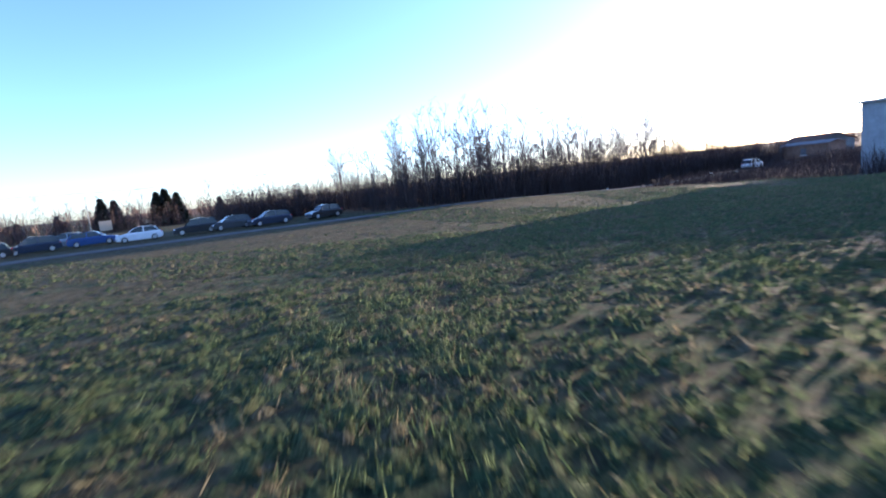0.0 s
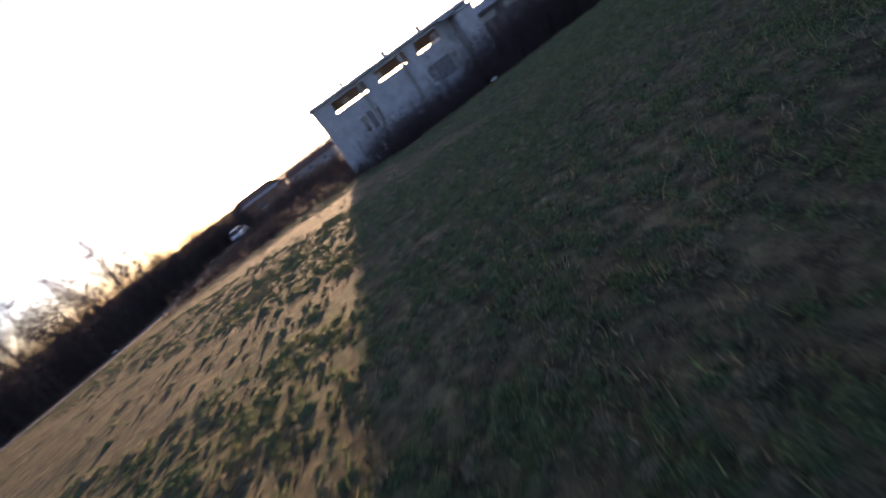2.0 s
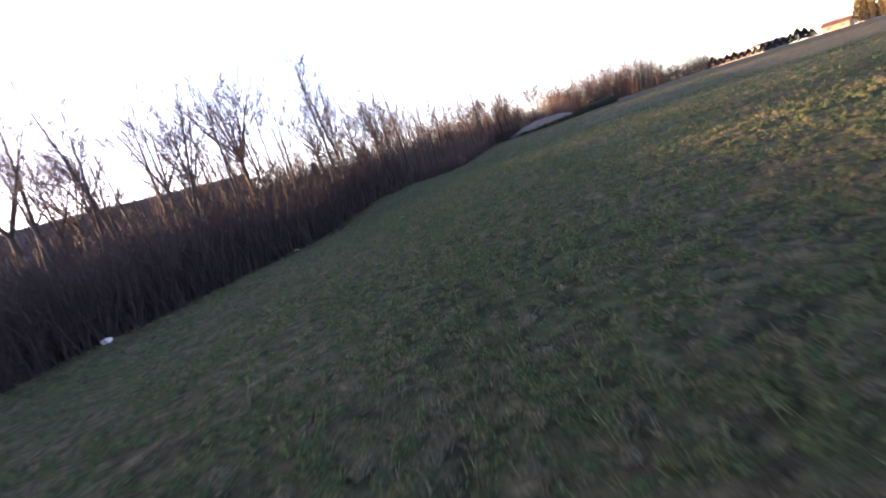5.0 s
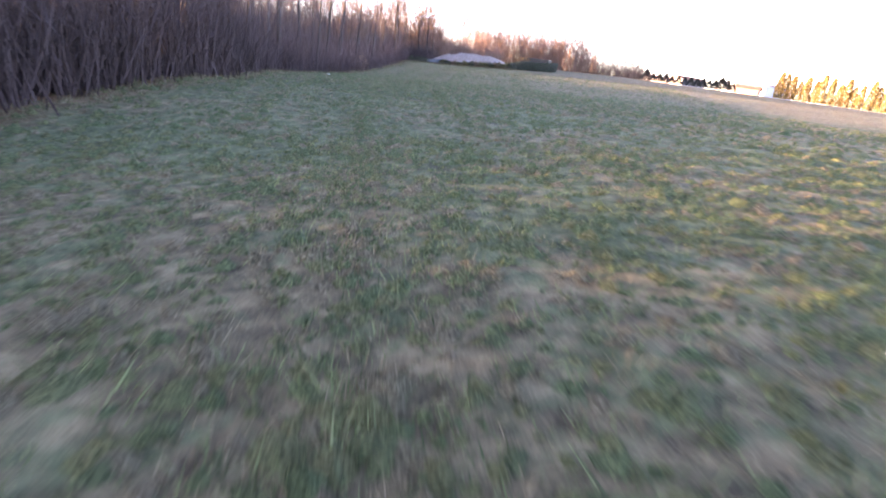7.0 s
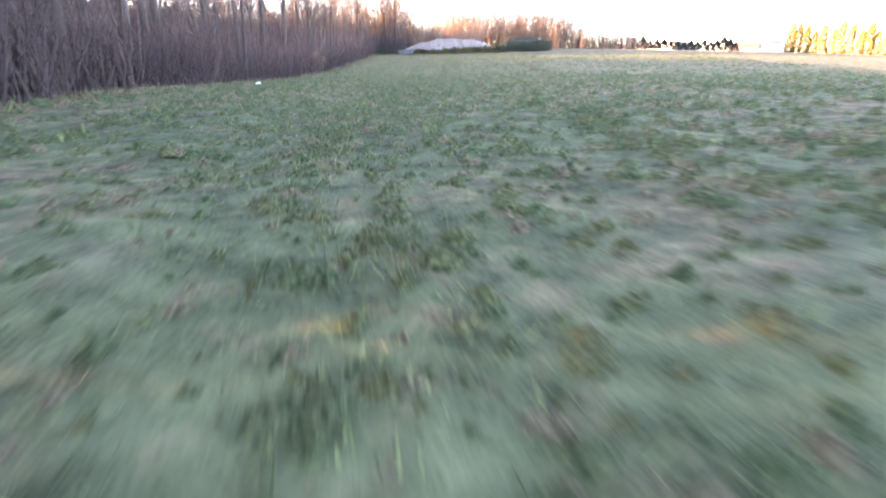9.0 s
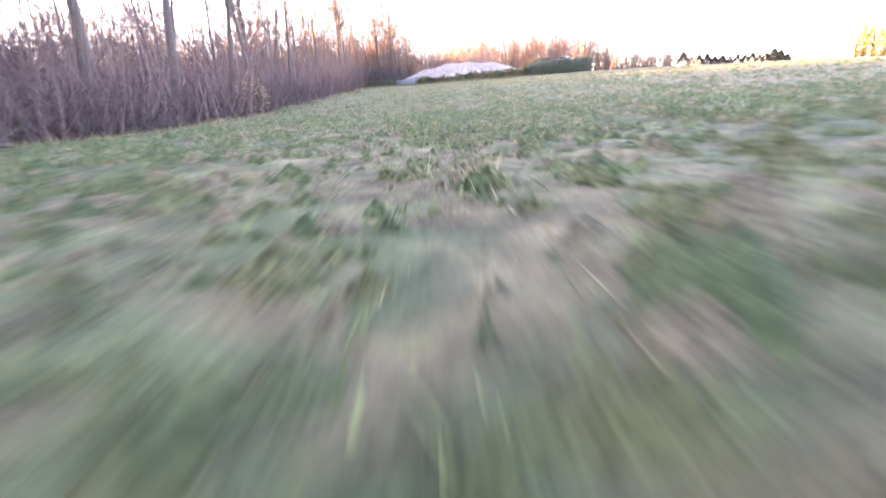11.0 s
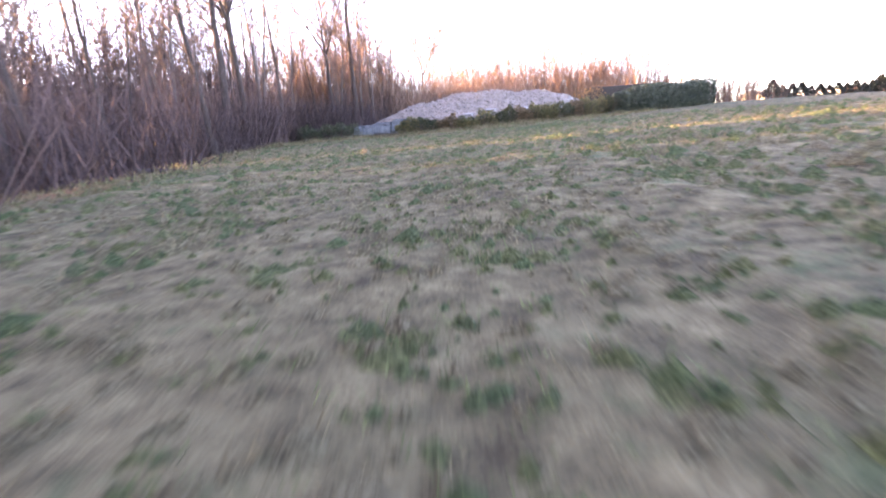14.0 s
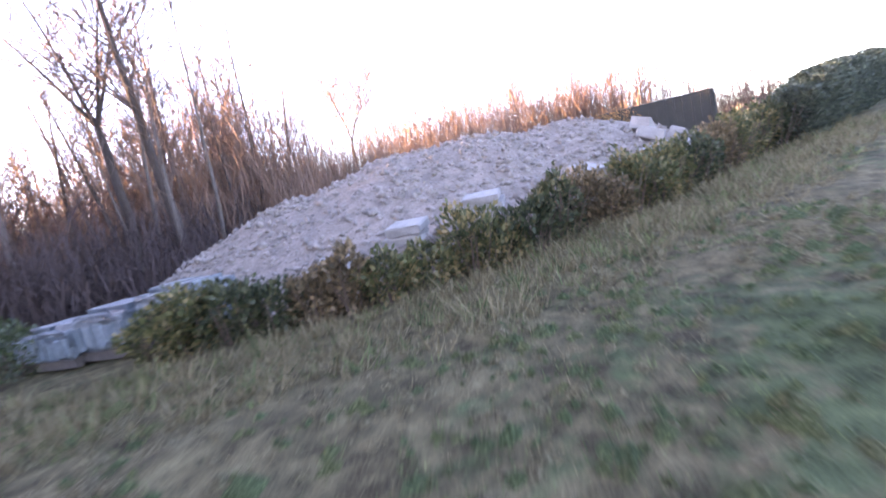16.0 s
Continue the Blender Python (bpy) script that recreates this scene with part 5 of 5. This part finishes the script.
HEDGE_TONES = (LAUREL, LAUREL_DARK, LAUREL_RUSSET)
rh = random.Random(77)
for k in range(28):
    x, y = along_line(HEDGE_LINE, k * 0.53)
    shrub(x + rh.uniform(-0.1, 0.1), y + rh.uniform(-0.1, 0.1), rh.uniform(0.55, 1.05) if k < 22 else rh.uniform(0.8, 1.2), rh.uniform(0.34, 0.5), 200 + k, HEDGE_TONES[(0, 1, 0, 0, 2, 0, 1, 2)[(k * 3) % 8]])
for k, (x, y, z) in enumerate(((-0.3, 97.3, 0.75), (0.9, 97.5, 1.0), (2.2, 97.8, 1.15), (4.4, 99.2, 1.05), (6.3, 100.4, 0.95), (7.4, 101.2, 0.9))):
    slab_stack(x, y, gz(x, y) + z - 0.40, rh.uniform(-25, 40), 16 + rh.uniform(-6, 10), 2, 300 + 10 * k)
for k, (x, y) in enumerate(((-2.6, 97.25), (-3.7, 97.4), (-4.75, 97.6))):
    pallet(x, y, -18 + rh.uniform(-8, 8), 0.62 - 0.10 * k, 90 + k)
for k, (x, y) in enumerate(((-6.4, 98.2), (-7.3, 98.6), (-8.2, 98.3), (-8.9, 99.2), (-5.6, 97.3))):
    shrub(x, y, rh.uniform(0.6, 0.9), 0.6, 640 + k, IVY, 900)
for k in range(14):
    x, y = 7.6 + rh.uniform(-0.9, 2.4), 102.3 + rh.uniform(-0.6, 1.6)
    t = empty("rubble_block", pose(x, y, gz(x, y) + max(0.0, float(heap_z(x, y))) + 0.1, rh.uniform(-25, 25), rh.uniform(-25, 25), rh.uniform(0, 180)), "pale broken concrete block on the rubble heap", "rubble", "rubble blocks")
    part("block", rough_block(rh.uniform(0.3, 0.9), rh.uniform(0.25, 0.6), rh.uniform(0.15, 0.35), 500 + k), CONCRETE_PALE, t)
THUJAS = [column_meshes(120 + k, 2.3, 0.58, 3000, THUJA, 0.12, 0.10) for k in range(3)]
for k in range(13):
    u = k / 12
    evergreen("thuja", THUJAS[k % 3], 10.5 + 8.3 * u, 101.8 + 6.8 * u, rh.uniform(0.9, 1.0), rh.uniform(0, 360), "dark clipped thuja column in a tall hedge", "tall thuja hedge", rh.uniform(0.72, 0.84) * (0.85 + 0.15 * u))


def screen():
    t = empty("site_container", pose(15.5, 119.5, gz(15.5, 119.5) - 0.45, 0, 0, -24), "long dark green steel container behind the heap", "container")
    part("body", box(bmesh.new(), 0, 0, 1.35, 6.0, 2.4, 2.7, 0.05), DARK_GREEN, t)
    for k in range(13):
        part("rib", box(bmesh.new(), -2.8 + k * 0.467, -1.22, 1.35, 0.12, 0.06, 2.4, 0.01), DARK_GREEN, t)
    part("door", box(bmesh.new(), 3.02, 0, 1.3, 0.06, 2.1, 2.3, 0.02), DARK_GREEN, t)


screen()
brushwood("undergrowth", "dark brushwood round the forked tree", np.stack([rs.uniform(-17, -5.2, 230), rs.uniform(99.5, 111, 230)], 1), 26, 1.3, 3.0, 12, 1.7, BRUSH, 0.3)
shrub(12.5, 118.5, 2.4, 1.6, 612, RUSTLEAF, 1800)
shrub(-6.9, 61.5, 1.7, 0.8, 613, DEADLEAF, 900)
shrub(-7.4, 63.2, 1.3, 0.6, 614, DEADLEAF, 600)

# fallen wood at the wood's edge
rlog = random.Random(55)
for k in range(12):
    y = 20 + 6.4 * k + rlog.uniform(-2, 2)
    x = float(wood_edge(y)) - rlog.uniform(0.1, 1.3)
    v, f = [], []
    p, r = grow(rlog, (0, 0, 0), (1, 0, 0.06), rlog.uniform(0.9, 2.3), rlog.uniform(0.05, 0.11), 0.05, 5, 0.12, -0.03)
    tube(v, f, p, r, 7)
    t = empty("fallen_log", pose(x, y, gz(x, y) + 0.08, 0, 0, rlog.uniform(40, 140)), "fallen grey trunk lying in the leaf litter", "log", "fallen logs")
    part("trunk", mesh_of("trunk", v, f, BARK, True), None, t)
    for _ in range(3):
        v, f = [], []
        q, e, i = along(p, rlog.uniform(0.3, 0.9))
        b, rr = grow(rlog, q, e + Vector((0, rlog.uniform(-1, 1), rlog.uniform(0.3, 1.2))), rlog.uniform(0.4, 0.9), 0.03, 0.01, 3, 0.15, 0.05)
        tube(v, f, b, rr, 5)
        part("branch_stub", mesh_of("branch_stub", v, f, BARK), None, t)

# white litter and stones at the wood's edge
for x, y, sz in ((-2.8, 39.9, 0.18), (-1.4, -22.6, 0.4), (0.3, -8.0, 0.35), (0.6, 4.0, 0.25), (-30.0, -62.0, 0.4), (-3.0, -62.2, 0.3)):
    t = empty("white_stone", pose(x, y, gz(x, y) + sz * 0.3, 10, 5, 40 * x), "pale stone lying at the edge of the grass", "stone", "pale stones")
    part("stone", rough_block(sz, sz * 0.7, sz * 0.6, int(100 * abs(x)) + 1), WHITE_PAINT, t)


# ---- grass: tufts of blades along the way, in stretches ----
def grass(name, spots, seed, blades, length, width, radius, label, withered=None, hearts=0.75, heart=None):
    """Tufts, each a bunch of blades that lean outwards."""
    rng = np.random.default_rng(seed)
    n = len(spots)
    px, py = spots[:, 0], spots[:, 1]
    clump = 0.5 + 0.5 * bumps(px, py, 0.55, 51)
    big = (0.5 + 0.8 * rng.random(n) ** 2) * (0.6 + 0.7 * clump)
    dry = np.where(rng.random(n) < (tuft_share(px, py) if withered is None else withered), 0.9, 0.08) + rng.normal(0, 0.06, n)
    m = n * blades
    size = np.repeat(big, blades)
    a = rng.uniform(0, 2 * math.pi, m)
    r = radius * size * np.sqrt(rng.random(m))
    bx, by = np.repeat(px, blades) + r * np.cos(a), np.repeat(py, blades) + r * np.sin(a)
    base = np.stack([bx, by, ground_z(bx, by) + relief(bx, by) - 0.012], 1)
    ln = length * size * rng.uniform(0.5, 1.4, m)
    out = np.stack([np.cos(a), np.sin(a), 0 * a], 1) * rng.uniform(0.1, 1.0, (m, 1)) + rng.normal(0, 0.25, (m, 3)) * np.array([1, 1, 0])
    tip = base + out * (ln * 0.8)[:, None] + np.stack([0 * a, 0 * a, ln * rng.uniform(0.25, 0.9, m)], 1)
    b = a + rng.normal(1.57, 0.6, m)
    side = np.stack([np.cos(b), np.sin(b), 0 * a], 1) * (width * rng.uniform(0.6, 1.4, m))[:, None]
    q = np.arange(m)
    vs, ts = [base - side, base + side, tip], [np.stack([q, q + m, q + 2 * m], 1)]
    # the matted heart of most tufts
    lush = np.nonzero(rng.random(n) < hearts)[0]
    cx, cy, n2 = px[lush], py[lush], len(lush)
    rad, high = radius * big[lush] * rng.uniform(0.7, 1.0, n2), radius * big[lush] * rng.uniform(0.35, 0.65, n2)
    floor = ground_z(cx, cy) + relief(cx, cy)
    vs.append(np.stack([cx, cy, floor + high], 1))
    turn = rng.uniform(0, 6.28, n2)
    for k in range(6):
        rr = rad * rng.uniform(0.5, 1.5, n2)
        vs.append(np.stack([cx + rr * np.cos(turn + k * 1.0472), cy + rr * np.sin(turn + k * 1.0472), floor - 0.025], 1))
    i = np.arange(n2) + 3 * m
    ts += [np.stack([i, i + (1 + k) * n2, i + (1 + (k + 1) % 6) * n2], 1) for k in range(6)]
    me = tri_mesh(name, np.concatenate(vs), np.concatenate(ts), BLADES)
    me.materials.append(heart or TUFT)
    me.polygons.foreach_set("material_index", np.repeat(np.array([0, 1], np.int32), [m, 6 * n2]))
    me.polygons.foreach_set("use_smooth", np.ones(len(me.polygons), bool))
    dry = np.concatenate([np.tile(np.repeat(dry, blades), 3), np.tile(np.clip(dry[lush], 0, 1), 7)])
    me.attributes.new("dry", "FLOAT", "POINT").data.foreach_set("value", dry.astype(np.float32))
    return tagged(new(name, me), label, "grass", kind="stuff")


LINE = ((58, -12), (54, -17.5), (47, -27.5), (39, -33), (31, -31.5), (24.5, -27), (20, -20), (10.6, 5.2), (6, 21), (2.8, 49), (1.3, 64), (0.7, 80), (1.5, 92.5), (2.6, 99))


def beside(seed, count, wide, near, d0, d1):
    """Spots beside the flight line, from d0 to d1 metres along it."""
    rng = np.random.default_rng(seed)
    d = rng.uniform(d0, d1, count)
    q = np.array([along_line(LINE, k) + along_line(LINE, k + 0.5) for k in d])
    w = q[:, 2:] - q[:, :2] + 1e-6
    w /= np.linalg.norm(w, axis=1, keepdims=True)
    s = rng.uniform(-1, 1, count)
    s = np.sign(s) * (near + (wide - near) * np.abs(s) ** 1.3)
    p = q[:, :2] + np.stack([-w[:, 1], w[:, 0]], 1) * s[:, None]
    return p[(p[:, 0] > wood_edge(p[:, 1]) + 0.2) & (p[:, 1] < 95.4 + 0.5 * np.clip(p[:, 0] - 2, 0, 12))]


TUFTS = "tufted low grass, part green and part withered"
for k in range(4):
    d0, d1 = k * 43.0, k * 43.0 + 43.0
    low = k > 1
    grass("grass", beside(700 + k, 10000 if low else 14000, 3.2 if low else 5.0, 0.0, d0, d1), 10 + k, 14, 0.10 if low else 0.16, 0.005 if low else 0.007, 0.11 if low else 0.14, TUFTS, None, 0.9 if not low else 0.8, LUSH_TUFT if low else TUFT)
    grass("grass", beside(710 + k, 11000 if low else 20000, 12.0, 2.6 if low else 4.4, d0, d1), 20 + k, 9 if low else 6, 0.13, 0.010 if low else 0.008, 0.16 if low else 0.135, TUFTS, None, 0.9 if not low else 0.8, LUSH_TUFT if low else TUFT)
    grass("grass", beside(720 + k, 8000 if low else 16000, 36.0, 10.0, d0, d1), 30 + k, 4 if low else 3, 0.16, 0.018, 0.22 if low else 0.18, TUFTS, None, 0.9 if not low else 0.8, LUSH_TUFT if low else TUFT)
rl = np.random.default_rng(88)
fringe = np.array([along_line(((-9.5, 93.0), (-6.5, 95.2), (-2.5, 95.0), (0, 95.0), (2.2, 95.6), (5.2, 97.2), (8.8, 100), (12, 102.5)), d) for d in rl.uniform(0, 25, 2600)])
fringe = fringe + np.stack([rl.normal(0, 0.5, 2600), -1.8 * rl.random(2600) ** 1.5 + 0.5], 1)
grass("grass", fringe, 41, 14, 0.30, 0.009, 0.12, "long withered grass left uncut before the hedge", 0.85)
yy = rl.uniform(-30, 96, 5200)
fringe = np.stack([wood_edge(yy) + rl.normal(0.1, 0.5, 5200), yy], 1)
grass("grass", fringe, 42, 7, 0.24, 0.012, 0.12, "withered long grass along the wood's edge", 0.8)
